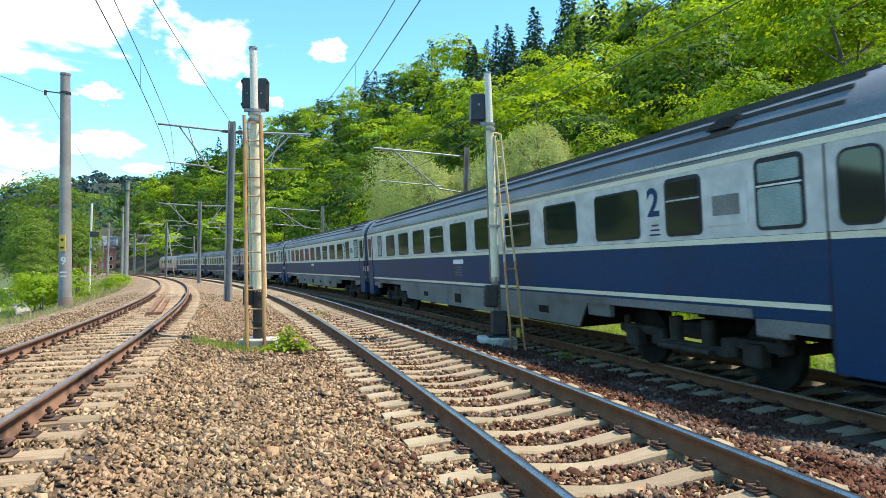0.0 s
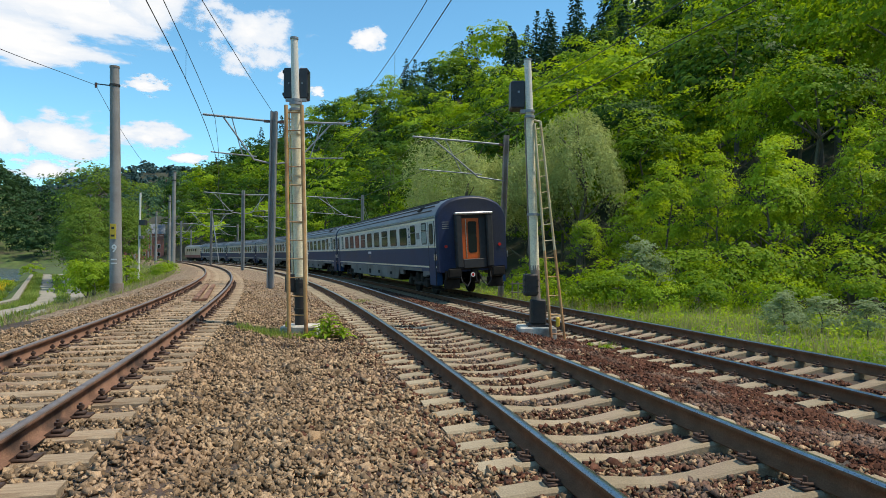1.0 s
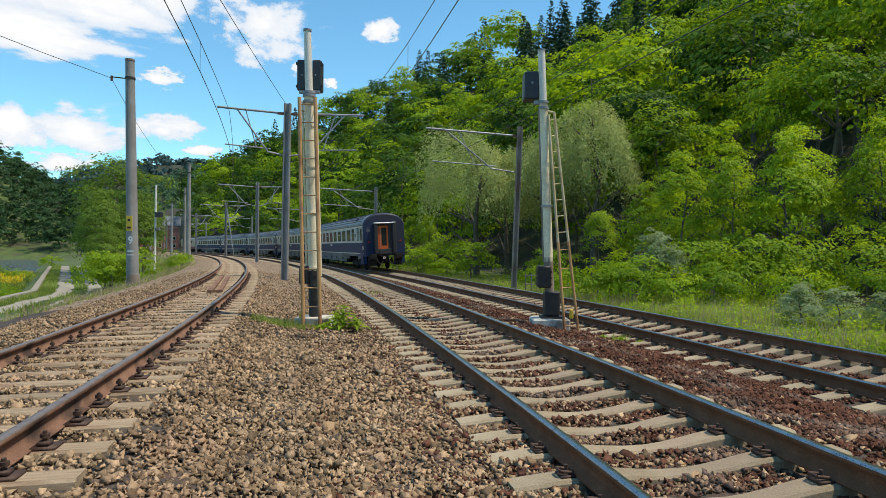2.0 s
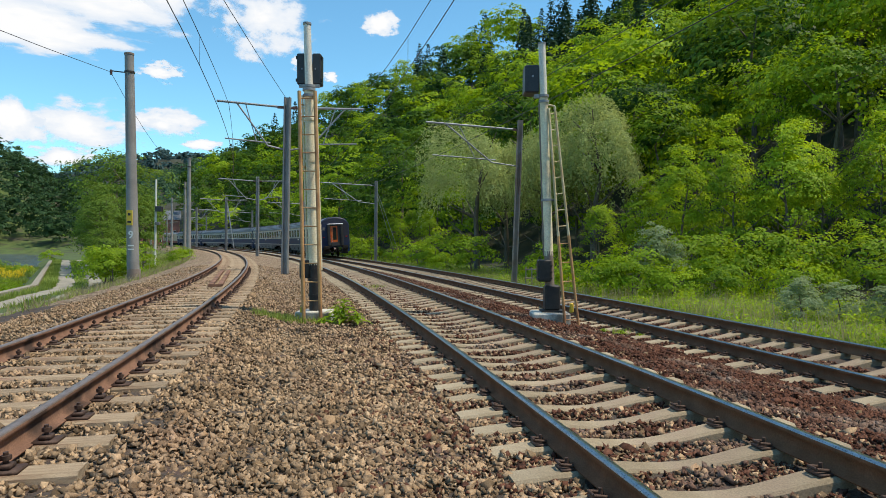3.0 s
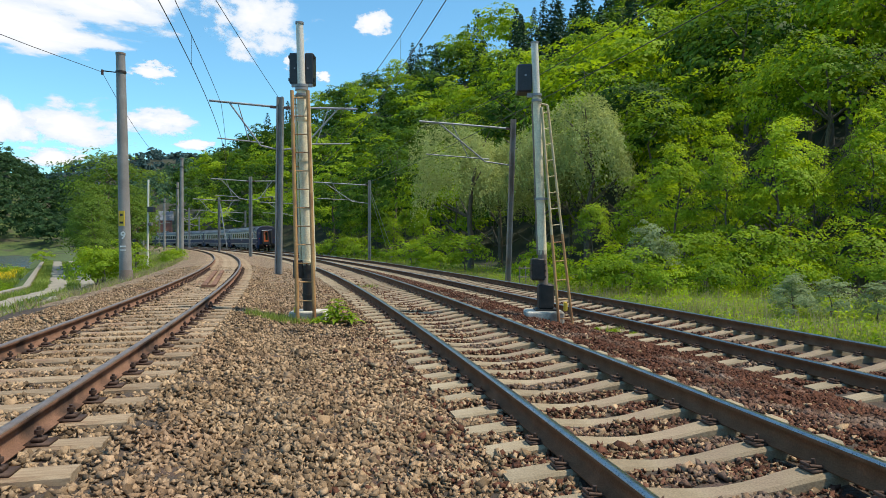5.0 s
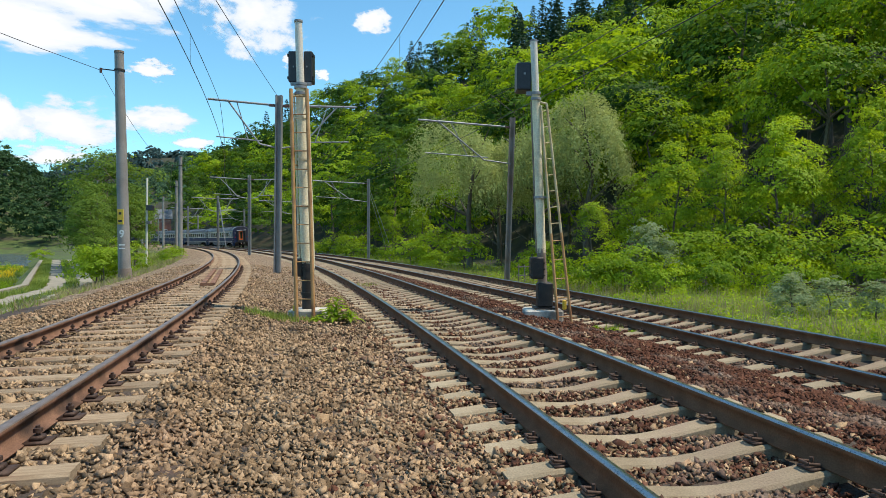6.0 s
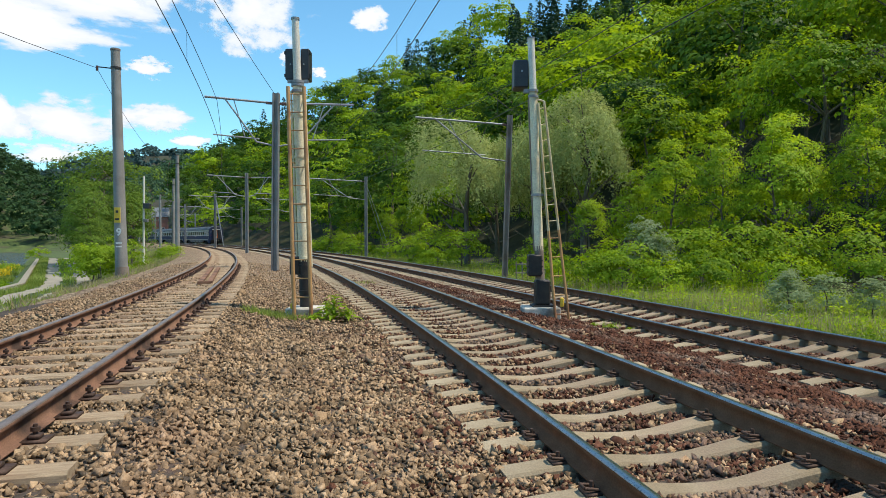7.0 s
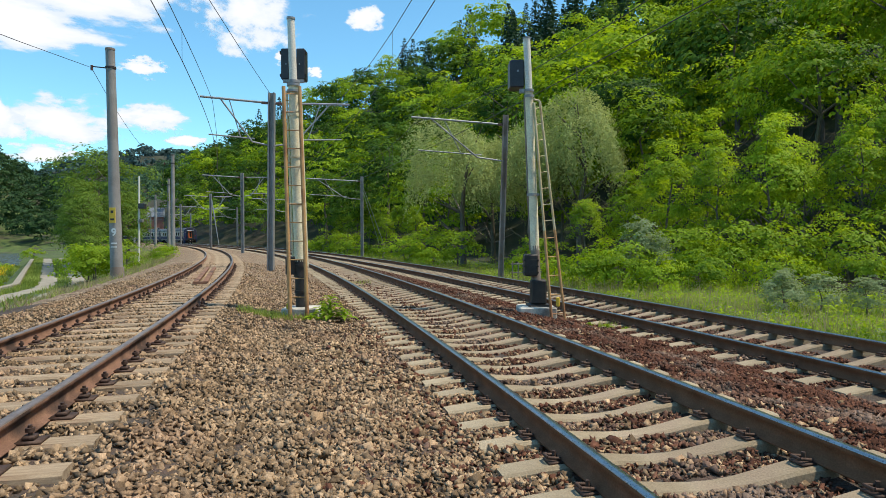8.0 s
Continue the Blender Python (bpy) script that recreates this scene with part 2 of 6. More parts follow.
def box(bm, x0, x1, y0, y1, z0, z1, bevel=0.0, mi=0, m=None):
    v = [bm.verts.new(((x0, x1)[i & 1], (y0, y1)[i >> 1 & 1], (z0, z1)[i >> 2 & 1])) for i in range(8)]
    fs = [bm.faces.new([v[i] for i in q]) for q in ((0, 2, 3, 1), (4, 5, 7, 6), (0, 1, 5, 4), (2, 6, 7, 3), (0, 4, 6, 2), (1, 3, 7, 5))]
    for f in fs:
        f.material_index = mi
    if m is not None:
        bmesh.ops.transform(bm, matrix=m, verts=v)
    if bevel:
        bmesh.ops.bevel(bm, geom=list({e for f in fs for e in f.edges}), offset=bevel, segments=1, affect="EDGES")
    return v


def tube(bm, a, b, r0, r1=None, n=10, mi=0, cap=True):
    """A round bar from a to b."""
    r1 = r0 if r1 is None else r1
    a, b = Vector(a), Vector(b)
    q = (b - a).to_track_quat("Z", "Y").to_matrix()
    ra, rb = [], []
    for i in range(n):
        d = Vector((math.cos(i * math.tau / n), math.sin(i * math.tau / n), 0))
        ra.append(bm.verts.new(a + q @ (d * r0)))
        rb.append(bm.verts.new(b + q @ (d * r1)))
    for i in range(n):
        f = bm.faces.new((ra[i], ra[(i + 1) % n], rb[(i + 1) % n], rb[i]))
        f.material_index, f.smooth = mi, True
    if cap:
        bm.faces.new([bm.verts.new(v.co) for v in ra[::-1]]).material_index = mi
        bm.faces.new([bm.verts.new(v.co) for v in rb]).material_index = mi


def bmnew():
    return bmesh.new()


def one_box(name, parent, material, *dims, bevel=0.0, label=""):
    bm = bmnew()
    box(bm, *dims, bevel=bevel)
    return part(name, bm, material, parent, label)


def one_tube(name, parent, material, a, b, r0, r1=None, n=10, label=""):
    bm = bmnew()
    tube(bm, a, b, r0, r1, n)
    return part(name, bm, material, parent, label)


def mesh_np(name, verts, faces, material, smooth=False):
    me = bpy.data.meshes.new(name)
    k = faces.shape[1]
    me.vertices.add(len(verts))
    me.vertices.foreach_set("co", np.asarray(verts, np.float32).ravel())
    me.loops.add(faces.size)
    me.loops.foreach_set("vertex_index", faces.astype(np.int32).ravel())
    me.polygons.add(len(faces))
    me.polygons.foreach_set("loop_start", np.arange(0, faces.size, k, dtype=np.int32))
    me.polygons.foreach_set("loop_total", np.full(len(faces), k, np.int32))
    if smooth:
        me.polygons.foreach_set("use_smooth", np.ones(len(faces), bool))
    me.materials.append(material)
    me.update(calc_edges=True)
    return me


# ---------------------------------------------------------------- the three tracks, as curves in the plan
DS = 0.25
S_MIN, S_MAX = -40.0, 460.0


class Track:
    """A line of rails: start, heading (to the left of +Y), curvature and its change, height of the low rail's top, cant."""

    def __init__(self, x0, y0, th0, k0, k1, z, cant):
        s = np.arange(S_MIN, S_MAX + DS, DS)
        k = np.where(s < 0, k0, k0 + k1 * np.minimum(s, 130))
        k = np.where(s > 130, 0.0021, k)
        i0 = int(round(-S_MIN / DS))
        th = np.concatenate([[0], np.cumsum((k[1:] + k[:-1]) / 2 * DS)])
        th += th0 - th[i0]
        mid = (th[1:] + th[:-1]) / 2
        x = np.concatenate([[0], np.cumsum(-np.sin(mid) * DS)])
        y = np.concatenate([[0], np.cumsum(np.cos(mid) * DS)])
        self.s, self.th, self.x, self.y = s, th, x + x0 - x[i0], y + y0 - y[i0]
        self.z, self.cant = z, cant

    def at(self, s, off=0.0):
        """Plan place at s, off metres to the right, with the heading."""
        th = np.interp(s, self.s, self.th)
        return np.interp(s, self.s, self.x) + off * np.cos(th), np.interp(s, self.s, self.y) + off * np.sin(th), th

    def near(self, x, y, step=8):
        """s and lateral distance (right positive) of plan points."""
        px, py, pt, ps = self.x[::step], self.y[::step], self.th[::step], self.s[::step]
        x, y = np.ravel(x), np.ravel(y)
        i = np.empty(len(x), int)
        for a in range(0, len(x), 4000):
            i[a:a + 4000] = ((x[a:a + 4000, None] - px) ** 2 + (y[a:a + 4000, None] - py) ** 2).argmin(1)
        dx, dy = x - px[i], y - py[i]
        lat = dx * np.cos(pt[i]) + dy * np.sin(pt[i])
        along = -dx * np.sin(pt[i]) + dy * np.cos(pt[i])
        far = np.hypot(dx, dy)
        lat = np.where(np.abs(along) > 30, np.sign(lat) * far, lat)
        return ps[i] + along, lat

    def frame_at(self, s, z=0.0):
        x, y, th = self.at(s)
        return (Matrix.Translation((x, y, self.z + 0.7525 * self.cant + z)) @ Matrix.Rotation(th + math.pi / 2, 4, "Z")
                @ Matrix.Rotation(-math.atan(self.cant), 4, "X"))


MID = Track(2.170, 2.0, 0.20074, 0.003145, -1.1e-5, 0.19, 0.0436)
RIGHT = Track(6.2136, 6.0, 0.23488, 0.002344, -1e-6, -0.019, 0.0584)
LEFT = Track(-3.061, 2.0, 0.20808, 0.003375, -1.8e-5, 0.379, 0.0143)
RNG = np.random.default_rng(7)


def smooth_noise(x, y, size, seed=0):
    """Cheap rolling noise between -1 and 1."""
    r = np.random.default_rng(seed)
    out = 0
    for i in range(6):
        a, p, q = r.uniform(0, math.tau), r.uniform(0, math.tau), r.uniform(0.7, 1.6)
        out = out + np.sin((x * math.cos(a) + y * math.sin(a)) / size * q * math.tau + p)
    return out / 3.2


PATH0, PATH_DIR = (-21.3, 37.4), (-0.515, 0.857)      # the straight river path: a point of it and its heading


def path_side(x, y):
    """Distance to the left of the river path."""
    _, dl = LEFT.near(x, y)
    line = -((x - PATH0[0]) * PATH_DIR[1] - (y - PATH0[1]) * PATH_DIR[0])
    return np.minimum(line, -dl - 9.8), dl


def path_off(s):
    """Distance of the river path from the siding at s along it."""
    x, y, th = LEFT.at(np.minimum(s, 115.0))
    t = ((x - PATH0[0]) * PATH_DIR[1] - (y - PATH0[1]) * PATH_DIR[0]) / (np.cos(th) * PATH_DIR[1] - np.sin(th) * PATH_DIR[0])
    return np.maximum(t, 9.8)


def terrain(x, y):
    """Height of the natural ground."""
    shape = np.shape(x)
    x, y = np.ravel(np.asarray(x, float)), np.ravel(np.asarray(y, float))
    s, dr = RIGHT.near(x, y)
    u, dl = path_side(x, y)
    right = np.interp(dr, [0, 2.4, 4.2, 14, 20, 32, 60, 108, 150, 600], [-0.5, -0.75, -1.0, -1.0, -0.4, 5.5, 24, 58, 66, 80])
    right = right * np.interp(s, [-40, 0, 60, 100, 140, 200, 260, 300, 340, 370, 400, 460], [0.85, 0.85, 0.86, 0.90, 1.02, 1.12, 1.0, 0.78, 0.5, 0.25, 0.1, 0.1])
    bank = np.interp(-dl, [0, 2.0, 3.2, 5.5, 8.0], [-0.3, -0.3, -0.2, -0.75, -1.7])
    river = np.interp(u, [2.2, 3.2, 5.0, 40, 46, 75, 150, 260, 700], [-1.7, -2.0, -3.6, -3.6, -1.6, -1.0, 1, 8, 20])
    left = np.where(u > 2.2, river, bank)
    far = np.hypot(x, y)
    h = np.where(dr > 0, right, np.where(dl < 0, left, -0.4))
    h = h + smooth_noise(x, y, 60, 3) * np.clip((np.maximum(dr, -dl) - 20) / 60, 0, 1) * np.where(dr > 0, 3.0, 0.7)
    for cx, cy, rx, hh in ((-190, 900, 175, 125), (-760, 1750, 300, 215), (-310, 285, 68, 100)):
        h = h + hh * np.exp(-((x - cx) ** 2 + (y - cy) ** 2) / (2 * rx * rx)) * np.clip((far - 180) / 120, 0, 1)
    return h.reshape(shape)


# ---------------------------------------------------------------- ground


def axis(lo, hi, fine_lo, fine_hi, step, growth):
    a = list(np.arange(fine_lo, fine_hi + step, step))
    d = step
    while a[-1] < hi:
        d *= growth
        a.append(a[-1] + d)
    d = step
    while a[0] > lo:
        d *= growth
        a.insert(0, a[0] - d)
    return np.array(a)


def grid_faces(nx, ny):
    i = np.arange(nx - 1)[:, None] * ny + np.arange(ny - 1)[None]
    return np.stack([i, i + ny, i + ny + 1, i + 1], -1).reshape(-1, 4)


gx = axis(-2600, 2600, -60, 60, 1.5, 1.09)
gy = axis(-400, 3600, -10, 130, 2.0, 1.07)
GX, GY = np.meshgrid(gx, gy, indexing="ij")
GZ = terrain(GX, GY)
ground = new("ground", mesh_np("ground", np.stack([GX, GY, GZ], -1).reshape(-1, 3), grid_faces(len(gx), len(gy)), M["soil"], True))
# ground beneath the woods takes the floor colour with tree shade in it
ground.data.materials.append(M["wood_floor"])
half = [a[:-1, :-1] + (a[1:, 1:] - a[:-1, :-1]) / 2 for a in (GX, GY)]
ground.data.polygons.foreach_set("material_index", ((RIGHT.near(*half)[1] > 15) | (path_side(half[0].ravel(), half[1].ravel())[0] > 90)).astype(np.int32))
tagged(ground, "grassy valley floor rising into a wooded hillside", "ground", kind="structure")


def bed_profile(s, d):
    """Height of the ballast at s along the middle track, d to its right."""
    lx, ly, lt = MID.at(s)
    _, o = LEFT.near([lx], [ly], 2)
    dl = -abs(o[0])
    _, o = RIGHT.near([lx], [ly], 2)
    dr = abs(o[0])
    kx = [dl - 5.4, dl - 3.4, dl - 1.6, dl + 1.5, dl + 2.1, -1.7, -1.3, 1.3, 1.8, dr - 1.8, dr - 1.3, dr + 1.4, dr + 2.0, dr + 3.6]
    kz = [-1.1, 0.0, 0.185, 0.19, 0.06, -0.02, -0.05, 0.005, 0.0, -0.17, -0.265, -0.175, -0.2, -1.15]
    return np.interp(d, kx, kz)


BED_S = np.concatenate([np.arange(-12, 40, 0.5), np.arange(40, 120, 1.5), np.arange(120, 420, 4)])
BED_D = np.concatenate([np.arange(-12, -8, 0.5), np.arange(-8, 8, 0.2), np.arange(8, 11, 0.5)])
verts = []
for s in BED_S:
    x, y, th = MID.at(s)
    z = bed_profile(s, BED_D)
    bump = 0.012 * np.sin(BED_D * 9.1 + s * 3.3) + 0.012 * np.sin(BED_D * 5.3 - s * 4.7)
    verts.append(np.stack([x + BED_D * np.cos(th), y + BED_D * np.sin(th), z + bump], -1))
verts = np.array(verts)
faces = grid_faces(len(BED_S), len(BED_D))
split = int(np.searchsorted(BED_D, -1.0))
col = np.tile(np.arange(len(BED_D) - 1), len(BED_S) - 1)
bed = new("ballast", mesh_np("ballast", verts.reshape(-1, 3), faces, M["ballast"], True))
bed.data.materials.append(M["ballast_red"])
bed.data.materials.append(M["shade_grit"])
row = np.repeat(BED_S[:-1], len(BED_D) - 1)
# near rows get the bed colour that has the gap shade painted in
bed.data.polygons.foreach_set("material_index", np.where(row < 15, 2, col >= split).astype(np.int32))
tagged(bed, "broken-stone ballast bed, tan and rusty red, under three tracks", "ballast", kind="structure")


def bed_height(x, y):
    s, d = MID.near(x, y, 1)
    i = np.clip(np.searchsorted(BED_S, s), 0, len(BED_S) - 1)
    out = np.empty(len(s))
    for k in np.unique(i):
        q = i == k
        out[q] = np.interp(d[q], BED_D, verts[k, :, 2])
    return out


def stones(name, material, label, spots, size):
    """Loose broken stones: broken wedges with sharp edges, thrown at random over the bed."""
    temps = []
    r = np.random.default_rng(5)
    turn = np.array([0, 2.1, 4.2, 0.5, 2.6, 4.7])
    wedge = np.stack([np.cos(turn), np.sin(turn), np.repeat([-0.7, 0.7], 3)], 1)
    tri = np.array([(0, 2, 1), (3, 4, 5), (0, 1, 4), (0, 4, 3), (1, 2, 5), (1, 5, 4), (2, 0, 3), (2, 3, 5)])
    for _ in range(12):
        temps.append((wedge * r.uniform(0.75, 1.2, (6, 1)) + r.uniform(-0.3, 0.3, (6, 3)), tri))
    V, Fc = [], []
    base = 0
    for k in range(12):
        q = spots[k::12]
        n = len(q)
        if not n:
            continue
        pts, tri = temps[k]
        a = r.normal(size=(n, 4))
        a /= np.linalg.norm(a, axis=1)[:, None]
        w, x, y, z = a.T
        R = np.stack([1 - 2 * (y * y + z * z), 2 * (x * y - z * w), 2 * (x * z + y * w), 2 * (x * y + z * w), 1 - 2 * (x * x + z * z), 2 * (y * z - x * w),
                      2 * (x * z - y * w), 2 * (y * z + x * w), 1 - 2 * (x * x + y * y)], -1).reshape(n, 3, 3)
        sc = (size * r.lognormal(0, 0.32, n))[:, None, None] * np.array([1.15, 0.9, 0.75])
        P = np.einsum("nij,npj->npi", R, pts[None] * sc) + q[:, None, :]
        V.append(P.reshape(-1, 3))
        Fc.append((tri[None] + (np.arange(n) * len(pts))[:, None, None]).reshape(-1, 3) + base)
        base += n * len(pts)
    ob = new(name, mesh_np(name, np.concatenate(V), np.concatenate(Fc), material))
    return tagged(ob, label, "stones", kind="stuff")


SLEEPERS = ((MID, 0.542, 2.0969), (RIGHT, 0.56, -7.2), (LEFT, 0.56, -3.0))


def scatter(d0, d1, s0, s1, per_m2):
    """Places over the bed, none on a sleeper."""
    n = int((d1 - d0) * (s1 - s0) * per_m2)
    s, d = RNG.uniform(s0, s1, n), RNG.uniform(d0, d1, n)
    x, y, th = MID.at(s, d)
    keep = np.ones(n, bool)
    for track, step, phase in SLEEPERS:
        u, lat = track.near(x, y, 1)
        f = np.abs((u - phase + step / 2) % step - step / 2)
        keep &= ~((np.abs(lat) < 1.26) & (f < 0.118)) & ~(np.abs(np.abs(lat) - 0.7525) < 0.07)
    x, y, d = x[keep], y[keep], d[keep]
    z = bed_height(x, y) + RNG.uniform(-0.014, 0.022, len(x))
    return np.stack([x, y, z], -1), d


tan, rusty = [], []
for d0, d1, s0, s1, per in ((-8, 8, -9, 1.2, 40), (-3.6, 3.4, 1.6, 5, 1500), (-6.8, -3.6, 1.2, 5, 800), (-5.6, 5.0, 5, 9, 980), (-7.6, -5.6, 5, 9, 520), (-7.8, 7.0, 9, 15, 480), (-7.8, 7.0, 15, 22, 180), (-7.8, 7.0, 22, 36, 55)):
    p, d = scatter(d0, d1, s0, s1, per)
    red = RNG.random(len(d)) < np.interp(d, [-2.6, -1.6, -0.6, 1.0, 2.0], [0.0, 0.15, 0.5, 0.8, 0.97])
    tan.append(p[~red])
    rusty.append(p[red])
stones("loose_ballast", M["stone"], "tan and grey broken stones lying between the tracks", np.concatenate(tan), 0.0205)
stones("loose_ballast", M["stone_red"], "rust-red broken stones lying beside the main track", np.concatenate(rusty), 0.0205)

# ---------------------------------------------------------------- rails and sleepers
RAIL = [(-0.07, -0.172), (0.07, -0.172), (0.07, -0.160), (0.012, -0.140), (0.009, -0.055), (0.033, -0.045), (0.036, -0.012), (0.026, -0.001),
        (-0.026, -0.001), (-0.036, -0.012), (-0.033, -0.045), (-0.009, -0.055), (-0.012, -0.140), (-0.07, -0.160)]


def sweep_rail(track, off, s0, s1, parent, side, top, label=""):
    S = np.concatenate([np.arange(s0, 60, 0.6), np.arange(60, s1, 2.0)])
    x, y, th = track.at(S, off)
    z = track.z + (off + 0.7525) * track.cant
    n = len(RAIL)
    V = np.empty((len(S), n, 3))
    for i, (u, w) in enumerate(RAIL):
        V[:, i, 0], V[:, i, 1], V[:, i, 2] = x + u * np.cos(th), y + u * np.sin(th), z + w
    a = np.arange(len(S) - 1)[:, None] * n + np.arange(n)[None]
    b = np.arange(len(S) - 1)[:, None] * n + (np.arange(n)[None] + 1) % n
    F = np.stack([a, b, b + n, a + n], -1).reshape(-1, 4)
    me = mesh_np("rail", V.reshape(-1, 3), F, side)
    me.materials.append(top)
    mi = np.tile(np.isin(np.arange(n), (6, 7, 8)), len(S) - 1).astype(np.int32)
    me.polygons.foreach_set("material_index", mi)
    ob = new("rail", me)
    ob.parent = parent
    if label:
        ob["label"] = label
    return ob


def sleeper_mesh(concrete, material):
    """One sleeper, 2.5 m long; the concrete kind sinks in the middle and has sloped rail seats."""
    bm = bmnew()
    xs = np.linspace(-1.27, 1.27, 17) if concrete else np.array([-1.28, -0.6, 0, 0.6, 1.28])
    rows = []
    for x in xs:
        a = abs(x)
        top = (-0.172 - 0.06 * math.cos(min(a / 0.62, 1) * math.pi / 2) ** 1.3 - 0.05 * max(0, a - 0.95)) if concrete else -0.172
        w = (0.088 + 0.024 * min(a / 0.7, 1)) if concrete else 0.1
        rows.append([bm.verts.new(p) for p in ((w * 1.15, x, top - 0.2), (w, x, top - 0.02), (w - 0.02, x, top), (-w + 0.02, x, top), (-w, x, top - 0.02), (-w * 1.15, x, top - 0.2))])
    for r0, r1 in zip(rows, rows[1:]):
        for i in range(5):
            bm.faces.new((r0[i], r0[i + 1], r1[i + 1], r1[i]))
    bm.faces.new(rows[0])
    bm.faces.new(rows[-1][::-1])
    bmesh.ops.recalc_face_normals(bm, faces=bm.faces[:])
    me = bpy.data.meshes.new("sleeper")
    bm.to_mesh(me)
    bm.free()
    me.materials.append(material)
    return me


def clip_block(kind):
    """Rail fastening of one side: base plate, spring or bolt."""
    bm = bmnew()
    if kind == "bolt":
        box(bm, -0.09, 0.09, -0.10, 0.10, -0.172, -0.155)
        box(bm, -0.05, 0.05, -0.045, 0.045, -0.155, -0.125, bevel=0.008)
        tube(bm, (0, 0, -0.13), (0, 0, -0.06), 0.017, n=8)
        tube(bm, (0, 0, -0.105), (0, 0, -0.078), 0.034, n=6)
    else:
        box(bm, -0.075, 0.075, -0.06, 0.06, -0.172, -0.158)
        for dx in (-0.045, 0.045):
            tube(bm, (dx, -0.05, -0.145), (dx, 0.06, -0.128), 0.012, n=6)
        tube(bm, (-0.045, 0.06, -0.128), (0.045, 0.06, -0.128), 0.012, n=6)
        tube(bm, (0, -0.01, -0.16), (0, -0.01, -0.10), 0.016, n=6)
    bmesh.ops.triangulate(bm, faces=bm.faces[:])
    V = np.array([v.co for v in bm.verts]) * np.array([0.85, 0.85, 1.0])
    F = np.array([[v.index for v in f.verts] for f in bm.faces])
    bm.free()
    return V, F


def build_track(track, label, concrete, sleeper_mat, side, top, spacing, phase, kind, s_parts, s_end):
    root = thing("railway_track", label, "railway track", "railway tracks")
    for off in (-0.7525, 0.7525):
        sweep_rail(track, off, -10, 420, root, side, top)
    me = sleeper_mesh(concrete, sleeper_mat)
    r = np.random.default_rng(11)
    CV, CF = clip_block(kind)
    V, F = [], []
    joined = []
    s, i = phase, 0
    while s < s_end:
        m = track.frame_at(s) @ pose(r.normal(0, 0.012), r.normal(0, 0.012), 0, 0, 0, r.normal(0, 0.5))
        if s < s_parts:
            ob = new("sleeper", me)
            ob.parent = root
            ob.matrix_world = m
        else:
            joined.append(m)
        if s < 30:
            R = np.array(m)
            for off in (-0.7525, 0.7525):
                for sg in (-1, 1):
                    P = CV.copy()
                    P[:, 1] *= sg
                    P[:, 1] += off + sg * 0.125
                    V.append(P @ R[:3, :3].T + R[:3, 3])
                    F.append((CF if sg > 0 else CF[:, ::-1]) + len(CV) * (len(V) - 1))
        s += spacing
    ob = new("rail_clip", mesh_np("rail_clip", np.concatenate(V), np.concatenate(F), M["clip"]))
    ob.parent = root
    tagged(ob, "dark iron rail fastenings", kind="stuff")
    if joined:
        bv = np.array([v.co for v in me.vertices])
        nv = len(bv)
        allv, allf = [], []
        quads = [tuple(p.vertices) for p in me.polygons if len(p.vertices) == 4]
        quads = np.array(quads)
        for k, m in enumerate(joined):
            R = np.array(m)
            allv.append(bv @ R[:3, :3].T + R[:3, 3])
            allf.append(quads + nv * k)
        ob = new("far_sleepers", mesh_np("far_sleepers", np.concatenate(allv), np.concatenate(allf), sleeper_mat))
        ob.parent = root
        tagged(ob, "sleepers farther along the line", kind="stuff")
    return root


build_track(MID, "curved track on pale concrete sleepers with polished rails", True, M["concrete"], M["rail_dark"], M["rail_top"], 0.542, 2.0969 - 0.542 * 20, "clip", 75, 190)
build_track(RIGHT, "curved main track on concrete sleepers in rusty ballast", True, M["concrete"], M["rail_dark"], M["rail_top"], 0.56, -7.2, "clip", 75, 190)
build_track(LEFT, "curved siding track with rusty rails on timber sleepers", False, M["wood"], M["rail_side"], M["rail_top_rust"], 0.56, -3.0 - 0.56 * 12, "bolt", 75, 170)

# ---------------------------------------------------------------- the train
COACH = 24.5          # pitch of the coaches along the line
TAIL0, SPEED, ACC = -0.2, 19.3, 0.10
CEN = COACH / 2


def slab(bm, x0, x1, y, dy, z0, z1, r=0.0, n=4, mi=0):
    """An upright plate with rounded corners, from y outward by dy."""
    pts = []
    if r <= 0:
        pts = [(x0, z0), (x1, z0), (x1, z1), (x0, z1)]
    else:
        for cx, cz, a0 in ((x1 - r, z0 + r, -90), (x1 - r, z1 - r, 0), (x0 + r, z1 - r, 90), (x0 + r, z0 + r, 180)):
            for i in range(n + 1):
                a = radians(a0 + 90 * i / n)
                pts.append((cx + r * math.cos(a), cz + r * math.sin(a)))
    A = [bm.verts.new((x, y, z)) for x, z in pts]
    B = [bm.verts.new((x, y + dy, z)) for x, z in pts]
    k = len(pts)
    fs = [bm.faces.new(A), bm.faces.new(B[::-1])]
    for i in range(k):
        fs.append(bm.faces.new((A[i], B[i], B[(i + 1) % k], A[(i + 1) % k])))
    for f in fs:
        f.material_index = mi
    bmesh.ops.recalc_face_normals(bm, faces=fs)


def side_plate(name, parent, mat, x0, x1, z0, z1, side, proud, thick=0.03, r=0.0, label=""):
    bm = bmnew()
    y = 1.415 + proud - thick
    slab(bm, x0, x1, y if side > 0 else -y, thick if side > 0 else -thick, z0, z1, r)
    return part(name, bm, mat, parent, label)


